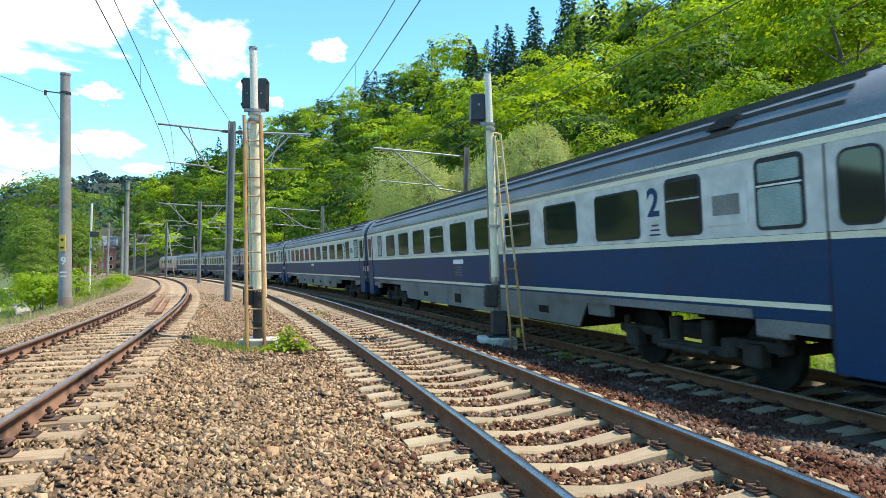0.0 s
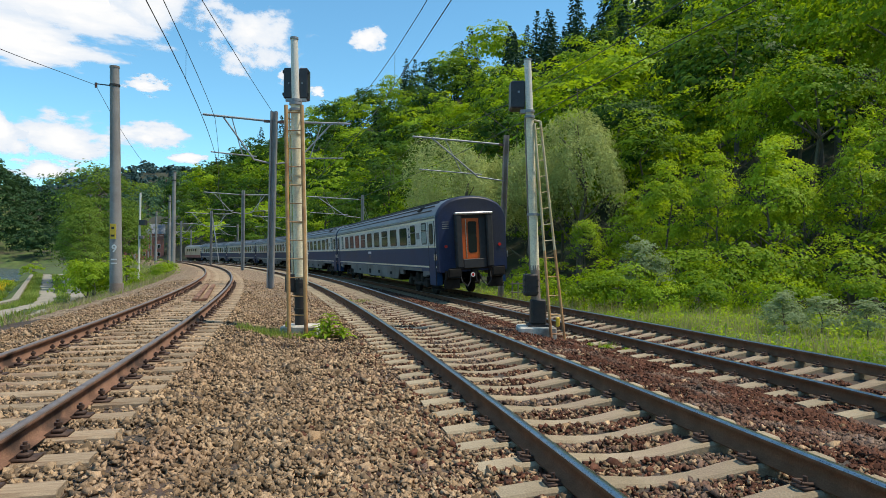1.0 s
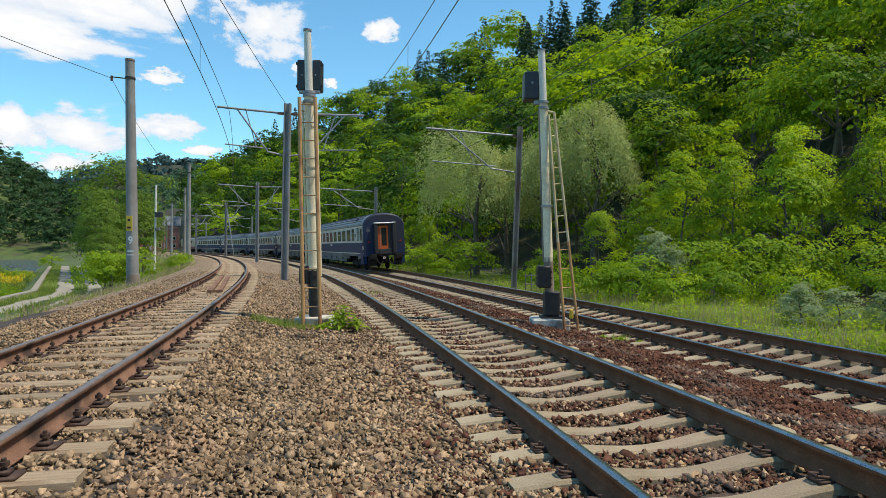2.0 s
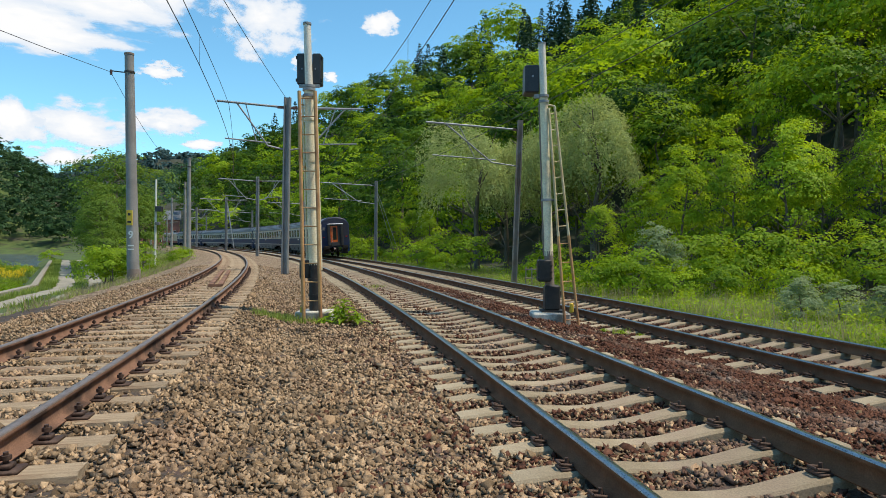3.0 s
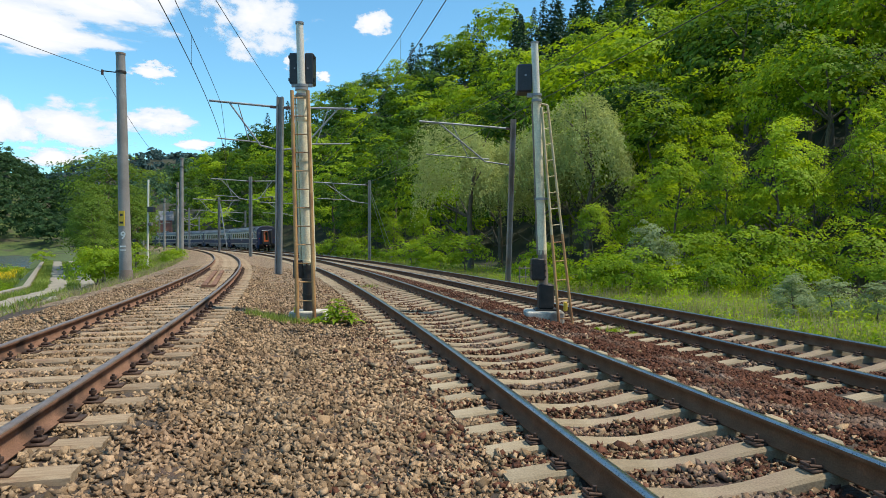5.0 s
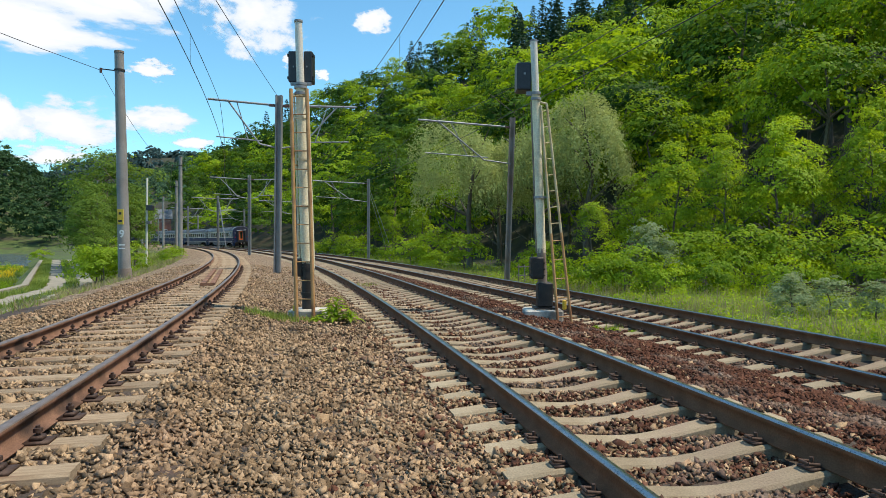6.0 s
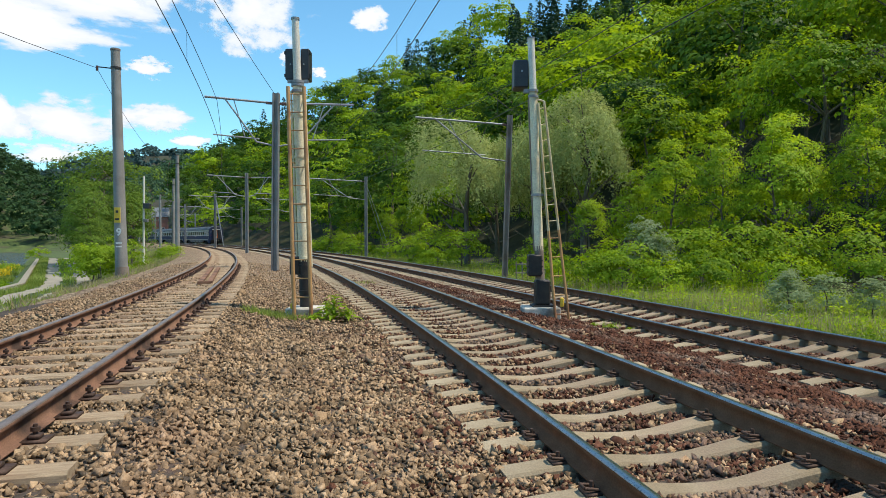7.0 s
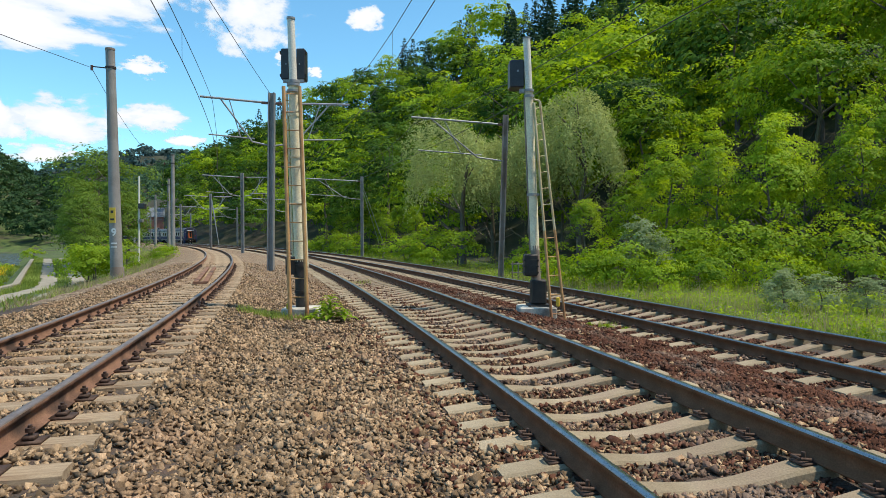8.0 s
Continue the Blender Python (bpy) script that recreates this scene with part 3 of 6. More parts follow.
def coach_window(parent, x0, x1, z0, z1, side, split=False, frosted=False):
    w = side_plate("window", parent, M["rubber"], x0, x1, z0, z1, side, 0.012, 0.03, 0.09)
    pane = M["frosted"] if frosted else M["glass"]
    if split:
        zs = z0 + (z1 - z0) * 0.60
        side_plate("pane", w, pane, x0 + 0.045, x1 - 0.045, z0 + 0.045, zs - 0.015, side, 0.016, 0.02, 0.05)
        side_plate("pane", w, pane, x0 + 0.06, x1 - 0.06, zs + 0.055, z1 - 0.06, side, 0.016, 0.02, 0.03)
        side_plate("sash_bar", w, M["silver"], x0 + 0.03, x1 - 0.03, zs, zs + 0.022, side, 0.022, 0.02)
    else:
        side_plate("pane", w, pane, x0 + 0.03, x1 - 0.03, z0 + 0.03, z1 - 0.03, side, 0.016, 0.02, 0.07)
    return w


def bogie(parent, cx):
    bm = bmnew()
    box(bm, cx - 0.3, cx + 0.3, -1.0, 1.0, 0.55, 0.8, 0.03)
    box(bm, cx - 0.5, cx + 0.5, -0.5, 0.5, 0.8, 1.0, 0.03)
    b = part("bogie", bm, M["under"], parent)
    for side in (-1, 1):
        bm = bmnew()
        y = side * 1.0
        for x0, x1, z0, z1 in ((-1.75, -0.75, 0.52, 0.66), (0.75, 1.75, 0.52, 0.66), (-0.8, 0.8, 0.36, 0.5)):
            box(bm, cx + x0, cx + x1, y - 0.07, y + 0.07, z0, z1, 0.02)
        for sx in (-1, 1):
            box(bm, cx + sx * 0.62, cx + sx * 0.92, y - 0.06, y + 0.06, 0.38, 0.64, 0.02)
            box(bm, cx + sx * 1.28 - 0.16, cx + sx * 1.28 + 0.16, y - 0.02, y + side * 0.16 + 0.02, 0.32, 0.62, 0.03)
            tube(bm, (cx + sx * 0.35, y, 0.5), (cx + sx * 0.35, y, 0.86), 0.11, n=10)
            tube(bm, (cx + sx * 1.62, y, 0.5), (cx + sx * 1.62, y, 0.8), 0.06, n=8)
        tube(bm, (cx - 0.55, y + side * 0.16, 0.42), (cx + 0.55, y + side * 0.16, 0.42), 0.05, n=8)
        part("bogie_frame", bm, M["bogie"], b)
    for sx in (-1.28, 1.28):
        bm = bmnew()
        tube(bm, (cx + sx, -0.85, 0.46), (cx + sx, 0.85, 0.46), 0.08, n=10)
        for y in (-0.75, 0.75):
            tube(bm, (cx + sx, y - 0.065, 0.46), (cx + sx, y + 0.065, 0.46), 0.46, n=28)
        part("wheelset", bm, M["under"], b, "dark grimy steel wheelset")


ROOF_SEC = [(1.415, 3.02), (1.40, 3.12), (1.36, 3.24), (1.27, 3.40), (1.12, 3.56), (0.92, 3.68), (0.66, 3.78), (0.34, 3.84), (0.0, 3.86)]


def coach_body(parent):
    """Lofted shell: lower blue band, grey window band, arched roof; both ends dark blue."""
    half = [(1.36, 0.98), (1.41, 1.02), (1.415, 1.16), (1.415, 1.93), (1.415, 2.01), *ROOF_SEC]
    band = [1, 1, 1, 1, 2] + [3] * 8
    sec = half + [(-y, z) for y, z in half[-2::-1]]
    slots = band + band[::-1]
    n = len(sec)
    xs = [-12.12, -12.02, -11.93, -6, 0, 6, 11.93, 12.02, 12.12]
    bm = bmnew()
    rows = []
    for x in xs:
        e = max(0, abs(x) - 11.93) / 0.19
        rows.append([bm.verts.new((x, y * (1 - 0.035 * e * e), z - (0.07 * e * e if z > 3 else 0) * (z - 2.2))) for y, z in sec])
    for k, (r0, r1) in enumerate(zip(rows, rows[1:])):
        end = abs(xs[k] + xs[k + 1]) / 2 > 11.9
        for i in range(n - 1):
            f = bm.faces.new((r0[i], r0[i + 1], r1[i + 1], r1[i]))
            f.material_index, f.smooth = (0 if end else slots[i]), 4 < i < n - 6
        f = bm.faces.new((r0[0], r1[0], r1[-1], r0[-1]))
        f.material_index = 4
    bm.faces.new(rows[0][::-1]).material_index = 0
    bm.faces.new(rows[-1]).material_index = 0
    bmesh.ops.recalc_face_normals(bm, faces=bm.faces[:])
    return part("body", bm, [M["blue_dark"], M["blue"], M["grey"], M["roof"], M["under"]], parent)


def roof_rib(parent, y, z):
    for side in (-1, 1):
        bm = bmnew()
        box(bm, -11.2, 11.2, side * y - 0.014, side * y + 0.014, z - 0.02, z + 0.024)
        part("roof_rib", bm, M["iron"], parent, "dark roof rib")


def text_plate(name, words, size, mat, parent, m):
    cu = bpy.data.curves.new(name, "FONT")
    cu.body, cu.size, cu.extrude, cu.align_x = words, size, 0.002, "CENTER"
    cu.offset = 0.012 * size / 0.5
    cu.materials.append(mat)
    ob = new(name, cu)
    ob.parent = parent
    ob.matrix_local = m
    return ob


def coach(label):
    c = thing("railway_coach", label, "train coach", "coaches of the train")
    coach_body(c)
    for y, z in ((1.30, 3.36), (1.16, 3.535), (0.97, 3.665), (0.74, 3.76), (0.48, 3.825), (0.2, 3.856)):
        roof_rib(c, y, z)
    for side in (-1, 1):
        side_plate("stripe", c, M["cream"], -11.92, 11.92, 1.93, 2.005, side, 0.006, label="cream painted line")
        side_plate("stripe", c, M["cream"], -11.92, 11.92, 1.16, 1.225, side, 0.006, label="cream painted line")
        side_plate("stripe", c, M["cream"], -11.92, 11.92, 2.955, 3.03, side, 0.006, label="cream painted line")
        bm = bmnew()
        box(bm, -11.9, 11.9, side * 1.39, side * 1.425, 3.085, 3.12)
        part("gutter", bm, M["silver"], c)
        # windows, from the tail forward on the near side
        def X(u):
            return (-CEN + u) * (1 if side > 0 else -1)
        def span(a, b):
            return sorted((X(a), X(b)))
        for k in range(9):
            a, b = span(4.5 + 1.87 * k, 5.75 + 1.87 * k)
            coach_window(c, a, b, 2.07, 2.84, side, split=k in (2, 5))
        coach_window(c, *span(3.13, 3.88), 2.07, 2.9, side, split=True)
        coach_window(c, *span(1.5, 2.2), 2.07, 2.93, side, split=True, frosted=True)
        coach_window(c, *span(21.5, 22.15), 2.07, 2.9, side, split=True, frosted=True)
        p = side_plate("vent_panel", c, M["grey"], *span(2.33, 3.02), 2.17, 2.70, side, 0.012)
        side_plate("grille", p, M["skirt"], *span(2.45, 2.92), 2.30, 2.56, side, 0.016, 0.02)
        for z in (2.36, 2.43, 2.50):
            side_plate("slat", p, M["skirt"], *span(2.46, 2.91), z, z + 0.014, side, 0.022, 0.02)
        for a, b in ((0.42, 1.22), (COACH - 1.3, COACH - 0.5)):
            d = side_plate("door", c, M["grey"], *span(a, b), 2.012, 2.945, side, 0.02, 0.04, label="grey folding coach door")
            side_plate("door_lower", d, M["blue"], *span(a, b), 0.5, 1.925, side, 0.018, 0.06, label="blue lower door leaf")
            w = side_plate("door_window", d, M["rubber"], *span(a + 0.14, b - 0.14), 2.06, 2.86, side, 0.028, 0.02, 0.13)
            side_plate("door_pane", d, M["glass"], *span(a + 0.17, b - 0.17), 2.09, 2.83, side, 0.032, 0.02, 0.11)
            for g in (a - 0.012, b - 0.006):
                side_plate("door_gap", d, M["rubber"], *span(g, g + 0.022), 0.5, 2.95, side, 0.024, 0.03)
            h = a - 0.14 if a < 5 else b + 0.06
            for k, dx in enumerate((0.0, 0.19)):
                side_plate("door_handle", d, M["silver"], *span(h + dx, h + dx + 0.075), 1.45, 1.68, side, 0.016 + 0.012 * k, 0.02, 0.02)
            box_z = one_box("end_skirt", c, M["blue"], *span(a - 0.05, b + 0.05), *sorted((side * 1.2, side * 1.405)), 0.5, 1.0)
            bm = bmnew()
            for z in (0.32, 0.42):
                box(bm, *span(a, b), *sorted((side * 1.0, side * 1.36)), z, z + 0.025)
            part("step", bm, M["under"], c)
        # skirts between the bogies, with cut corners
        for x0, x1, z0, cut in ((-6.1, 6.1, 0.55, 0.35), (-10.95, -10.1, 0.86, 0.0), (10.1, 10.95, 0.86, 0.0)):
            bm = bmnew()
            y0, y1 = sorted((side * 1.36, side * 1.40))
            pts = [(x0 + cut, z0), (x1 - cut, z0), (x1, 1.04), (x0, 1.04)]
            A = [bm.verts.new((x, y0, z)) for x, z in pts]
            B = [bm.verts.new((x, y1, z)) for x, z in pts]
            bm.faces.new(A)
            bm.faces.new(B[::-1])
            for i in range(4):
                bm.faces.new((A[i], B[i], B[(i + 1) % 4], A[(i + 1) % 4]))
            bmesh.ops.recalc_face_normals(bm, faces=bm.faces[:])
            part("skirt", bm, M["skirt"], c, "light grey dusty skirt panel")
        for x0, x1 in ((-10.4, -9.9), (-6.75, -6.05), (6.05, 6.75), (9.9, 10.4)):
            one_box("bracket", c, M["skirt"], x0, x1, *sorted((side * 1.28, side * 1.39)), 0.78, 1.04, bevel=0.02)
        side_plate("stripe", c, M["skirt"], -9.9, 9.9, 1.0, 1.12, side, 0.004)
        for x0, x1, z0, z1 in ((-4.6, -4.2, 0.72, 0.86), (-1.9, -1.5, 0.72, 0.86), (0.4, 0.9, 0.66, 0.9), (3.4, 3.8, 0.72, 0.86)):
            side_plate("hatch", c, M["under"], x0, x1, z0, z1, side, -0.005, 0.02)
        mm = (Matrix.Translation((X(4.16), side * 1.420, 2.40)) @ Matrix.Rotation(math.pi if side > 0 else 0, 4, "Z") @ Matrix.Rotation(math.pi / 2, 4, "X"))
        text_plate("class_number", "2", 0.58, M["blue"], c, mm)
        for i in range(3):
            side_plate("marking", c, M["blue"], *span(4.02 + 0.02 * i, 4.28 - 0.03 * i), 2.10 + 0.07 * i, 2.125 + 0.07 * i, side, 0.004, 0.01)
        # a plain pale emblem and unreadable lines of lettering
        side_plate("emblem", c, M["white"], *span(12.3, 13.1), 1.72, 1.84, side, 0.006, 0.01, 0.05)
        for i in range(4):
            side_plate("marking", c, M["skirt"], *span(12.45, 13.0 - 0.06 * (i % 2)), 1.62 - 0.07 * i, 1.65 - 0.07 * i, side, 0.006, 0.01)
    for i in range(7):
        bm = bmnew()
        box(bm, -9.55, -9.15, 1.05 - 0.01, 1.30, 3.44 + 0.0 * i, 3.455)
        bmesh.ops.transform(bm, matrix=Matrix.Translation((0.0, 0.02 - 0.03 * i, 0.025 * i)), verts=bm.verts[:])
        part("roof_vent_slat", bm, M["rubber"], c)
    # underfloor boxes
    for x0, x1, z0 in ((-5.2, -3.0, 0.45), (-2.2, -0.4, 0.5), (0.6, 2.4, 0.42), (3.2, 5.0, 0.5)):
        one_box("underfloor_box", c, M["under"], x0, x1, -1.1, 1.1, z0, 1.0, bevel=0.03)
    for cx in (-8.3, 8.3):
        bogie(c, cx)
    for e in (-1, 1):
        g = one_box("gangway", c, M["rubber"], *sorted((e * 12.1, e * 12.2)), -0.74, 0.74, 1.06, 3.2, bevel=0.03, label="black rubber gangway surround")
        one_box("gangway_hood", g, M["silver"], *sorted((e * 12.18, e * 12.40)), -0.76, 0.76, 3.12, 3.21, bevel=0.03, label="bright aluminium gangway hood")
        for y in (-0.62, 0.62):
            one_box("gangway_bellows", g, M["rubber"], *sorted((e * 12.18, e * 12.38)), y - 0.13, y + 0.13, 1.12, 3.13, bevel=0.05)
        d = one_box("end_door", c, M["orange"], *sorted((e * 12.19, e * 12.222)), -0.46, 0.46, 1.45, 2.98, label="orange end door with two dark panes")
        for y0, y1 in ((-0.12, 0.22),):
            bm = bmnew()
            x = e * 12.222
            slab(bm, y0, y1, 0, 0.012, 1.68, 2.86, 0.07)
            bmesh.ops.transform(bm, matrix=Matrix(((0, -1 if e < 0 else 1, 0, x), (1, 0, 0, 0), (0, 0, 1, 0), (0, 0, 0, 1))), verts=bm.verts[:])
            bmesh.ops.recalc_face_normals(bm, faces=bm.faces[:])
            part("door_pane", bm, M["glass"], d)
        one_box("door_post", d, M["silver"], *sorted((e * 12.22, e * 12.235)), 0.29, 0.315, 1.5, 2.95)
        one_box("door_curtain", d, M["rubber"], *sorted((e * 12.22, e * 12.26)), -0.47, -0.22, 1.45, 2.98)
        one_box("threshold", c, M["rubber"], *sorted((e * 12.2, e * 12.3)), -0.46, 0.46, 1.1, 1.45, bevel=0.02)
        for y in (-0.875, 0.875):
            bm = bmnew()
            tube(bm, (e * 12.05, y, 1.0), (e * 12.42, y, 1.0), 0.09, n=12)
            box(bm, *sorted((e * 12.05, e * 12.2)), y - 0.3, y + 0.3, 0.72, 1.04, 0.03)
            box(bm, *sorted((e * 12.40, e * 12.46)), y - 0.27, y + 0.27, 0.78, 1.14, 0.05)
            part("buffer", bm, M["under"], c, "black greasy side buffer")
            one_box("end_step", c, M["under"], *sorted((e * 11.9, e * 12.1)), y - 0.3, y + 0.3, 0.35, 0.72, bevel=0.03)
            bm = bmnew()
            tube(bm, (e * 12.118, y * 1.24, 1.95), (e * 12.16, y * 1.24, 1.95), 0.06, n=14)
            part("tail_lamp", bm, M["red"], c, "round red tail lamp")
            pts = [(e * 12.2, y * 0.72 + 0.0, 0.95), (e * 12.36, y * 0.66, 0.62), (e * 12.38, y * 0.45, 0.42), (e * 12.3, y * 0.28, 0.6), (e * 12.2, y * 0.2, 0.9)]
            bm = bmnew()
            for a, b in zip(pts, pts[1:]):
                tube(bm, a, b, 0.022, n=6)
            part("brake_hose", bm, M["rubber"], c)
        bm = bmnew()
        box(bm, *sorted((e * 12.1, e * 12.25)), -0.14, 0.14, 0.86, 1.06, 0.02)
        tube(bm, (e * 12.25, 0, 0.96), (e * 12.33, 0, 0.62), 0.035, n=8)
        tube(bm, (e * 12.33, -0.06, 0.62), (e * 12.33, 0.06, 0.55), 0.04, n=8)
        part("coupling_hook", bm, M["under"], c)
        bm = bmnew()
        tube(bm, (e * 12.32, 0.13, 0.86), (e * 12.335, 0.13, 0.86), 0.085, n=16)
        q = part("end_disc", bm, M["white"], c, "white disc with a red rim")
        bm = bmnew()
        tube(bm, (e * 12.333, 0.13, 0.86), (e * 12.342, 0.13, 0.86), 0.05, n=16)
        part("disc_centre", bm, M["red"], q)
        bm = bmnew()
        for z in (2.62, 2.70, 2.78, 2.86):
            box(bm, *sorted((e * 12.115, e * 12.128)), 0.94, 1.2, z, z + 0.025)
        part("grille", bm, M["skirt"], c)
    return c


def loco():
    """Electric engine in cream and brown, far ahead of the coaches."""
    c = thing("locomotive", "cream and rust-brown electric locomotive pulling the coaches", "locomotive")
    bm = bmnew()
    sec = [(1.45, 0.95), (1.48, 1.5), (1.48, 2.9), (1.35, 3.35), (0.9, 3.6), (-0.9, 3.6), (-1.35, 3.35), (-1.48, 2.9), (-1.48, 1.5), (-1.45, 0.95)]
    xs = [(-7.4, 0.93, 0.4), (-6.9, 0.98, 0.12), (-6.4, 1, 0), (6.4, 1, 0), (6.9, 0.98, 0.12), (7.4, 0.93, 0.4)]
    rows = [[bm.verts.new((x, y * s, z - (dz if z > 2 else 0))) for y, z in sec] for x, s, dz in xs]
    for r0, r1 in zip(rows, rows[1:]):
        for i in range(len(sec)):
            f = bm.faces.new((r0[i], r0[(i + 1) % 10], r1[(i + 1) % 10], r1[i]))
            f.material_index = 1 if i in (0, 8) else (2 if i in (3, 4, 5) else 0)
    bm.faces.new(rows[0][::-1])
    bm.faces.new(rows[-1])
    bmesh.ops.recalc_face_normals(bm, faces=bm.faces[:])
    part("body", bm, [M["locop"], M["brickhouse"], M["roof"]], c)
    for side in (-1, 1):
        for k in range(5):
            bm = bmnew()
            slab(bm, -4.2 + 1.9 * k, -3.2 + 1.9 * k, side * 1.475, side * 0.02, 2.3, 2.85, 0.08)
            part("window", bm, M["glass"], c)
    for e in (-1, 1):
        one_box("windscreen", c, M["glass"], *sorted((e * 7.2, e * 7.42)), -1.1, 1.1, 2.15, 2.55, bevel=0.02)
        bm = bmnew()
        for y in (-0.75, 0.75):
            for k in range(3):
                tube(bm, (e * 4.2 + 1.7 * (k - 1), y - 0.07, 0.58), (e * 4.2 + 1.7 * (k - 1), y + 0.07, 0.58), 0.58, n=20)
        box(bm, e * 4.2 - 2.6, e * 4.2 + 2.6, -1.1, 1.1, 0.45, 0.95)
        part("bogie", bm, M["under"], c)
        bm = bmnew()
        up = e > 0
        for y in (-0.5, 0.5):
            tube(bm, (e * 3.6, y, 3.6), (e * 4.6, y * 0.8, 4.3 if up else 3.85), 0.03, n=6)
            tube(bm, (e * 4.6, y * 0.8, 4.3 if up else 3.85), (e * 3.7, y * 0.6, 5.15 if up else 3.95), 0.025, n=6)
        box(bm, e * 3.7 - 0.15, e * 3.7 + 0.15, -0.8, 0.8, 5.12 if up else 3.95, 5.18 if up else 4.0)
        part("pantograph", bm, M["iron"], c)
    return c


first = coach("blue and grey passenger coach with arched ribbed roof")
COACHES = [first] + [copy_thing(first, Matrix()) for _ in range(4)]
tagged(first, "last blue and grey passenger coach with orange end door")
LOCO = loco()


def car_pose(s_mid, half):
    """Pose of a vehicle whose bogies follow the main line."""
    x0, y0, _ = RIGHT.at(s_mid - half)
    x1, y1, _ = RIGHT.at(s_mid + half)
    a = math.atan2(y1 - y0, x1 - x0)
    z = RIGHT.z + 0.7525 * RIGHT.cant
    return Matrix.Translation(((x0 + x1) / 2, (y0 + y1) / 2, z)) @ Matrix.Rotation(a, 4, "Z") @ Matrix.Rotation(-math.atan(RIGHT.cant), 4, "X")


def motions():
    times = [0.25 * i for i in range(33)]
    for k, ob in enumerate(COACHES):
        walk(ob, [(t, car_pose(TAIL0 + SPEED * t + ACC * t * t / 2 + COACH * (k + 0.5), 8.3)) for t in times])
    walk(LOCO, [(t, car_pose(TAIL0 + SPEED * t + ACC * t * t / 2 + COACH * 5 + 7.7, 4.2)) for t in times])


# ---------------------------------------------------------------- signal masts


def ladder(parent, a0, a1, b0, b1, n, mat, r=0.022):
    """Two rails from a0 to a1 and from b0 to b1, with n rungs."""
    for p, q in ((a0, a1), (b0, b1)):
        one_tube("ladder_rail", parent, mat, p, q, r, n=8)
    for i in range(n):
        f = (i + 0.6) / n
        one_tube("rung", parent, mat, Vector(a0).lerp(Vector(a1), f), Vector(b0).lerp(Vector(b1), f), 0.012, n=6)


def hoop(parent, p, r, h, mat, name="band"):
    bm = bmnew()
    p = Vector(p)
    tube(bm, p, p + Vector((0, 0, h)), r, n=16)
    return part(name, bm, mat, parent)


def signal_mast_a():
    c = thing("signal_mast", "cream signal mast with ochre ladder and twin black signal boxes", "railway signal", "signal masts", at=Matrix.Translation((-2.66, 12.6, -0.02)))
    lean = Vector((-0.19, 0.0, 5.8))
    def at(z, dx=0.0, dy=0.0):
        return Vector((lean.x * z / 5.8 + dx, dy, z))
    one_box("foundation", c, M["block"], -0.34, 0.34, -0.3, 0.3, -0.2, 0.22, bevel=0.025, label="chipped white-grey concrete foundation")
    one_tube("post_foot", c, M["iron"], at(0.2), at(1.16), 0.115, 0.105, 16, "black cast iron foot")
    one_tube("post", c, M["mast"], at(1.1), at(4.5), 0.105, 0.098, 18)
    one_tube("post_top", c, M["mast_top"], at(4.45), at(5.78), 0.078, 0.07, 16, "silver painted top tube")
    hoop(c, at(5.76), 0.082, 0.04, M["galv"], "cap")
    for z in (4.36, 4.48, 4.54):
        hoop(c, at(z), 0.125, 0.05, M["galv"])
    for z in (1.15, 2.2, 3.1, 3.9):
        hoop(c, at(z), 0.118, 0.04, M["mast"])
    for z in (0.5, 0.8, 1.0):
        hoop(c, at(z), 0.128, 0.045, M["iron"], "collar")
    for sx in (-1, 1):
        b = one_box("signal_box", c, M["box"], *[q + at(4.9).x for q in sorted((sx * 0.065, sx * 0.235))], 0.02, 0.3, 4.62, 5.22, bevel=0.02, label="black signal box seen from behind")
        for z in (4.68, 5.12):
            one_box("hinge", b, M["iron"], *[q + at(4.9).x for q in sorted((sx * 0.23, sx * 0.255))], 0.03, 0.1, z, z + 0.05)
        one_box("latch", b, M["galv"], *[q + at(4.9).x for q in sorted((sx * 0.12, sx * 0.14))], 0.005, 0.025, 4.9, 4.93)
        one_box("arm", c, M["galv"], *[q + at(4.6).x for q in sorted((sx * 0.06, sx * 0.2))], 0.02, 0.08, 4.56, 4.62)
    one_box("conduit_box", c, M["iron"], -0.30, -0.1, -0.1, 0.16, 0.85, 1.2, bevel=0.02)
    for sx in (-1, 1):
        one_tube("conduit", c, M["mast"], at(1.0, sx * 0.14, 0.02), at(4.4, sx * 0.135, 0.02), 0.02, n=8)
    a0, a1, b0, b1 = Vector((-0.13, -0.42, -0.12)), at(4.45, -0.16, -0.13), Vector((0.19, -0.42, -0.12)), at(4.45, 0.145, -0.13)
    ladder(c, a0, a1, b0, b1, 13, M["ladder"], 0.038)
    for z in (3.0, 4.2):
        for sx in (-0.15, 0.15):
            one_tube("ladder_tie", c, M["ladder"], at(z, sx, -0.2 + 0.02 * z), at(z, sx * 0.5, 0), 0.012, n=6)
    one_box("marker", c, M["yellow"], -0.24, -0.16, -0.31, -0.25, 0.2, 0.32, bevel=0.02, label="yellow painted marker")
    return c


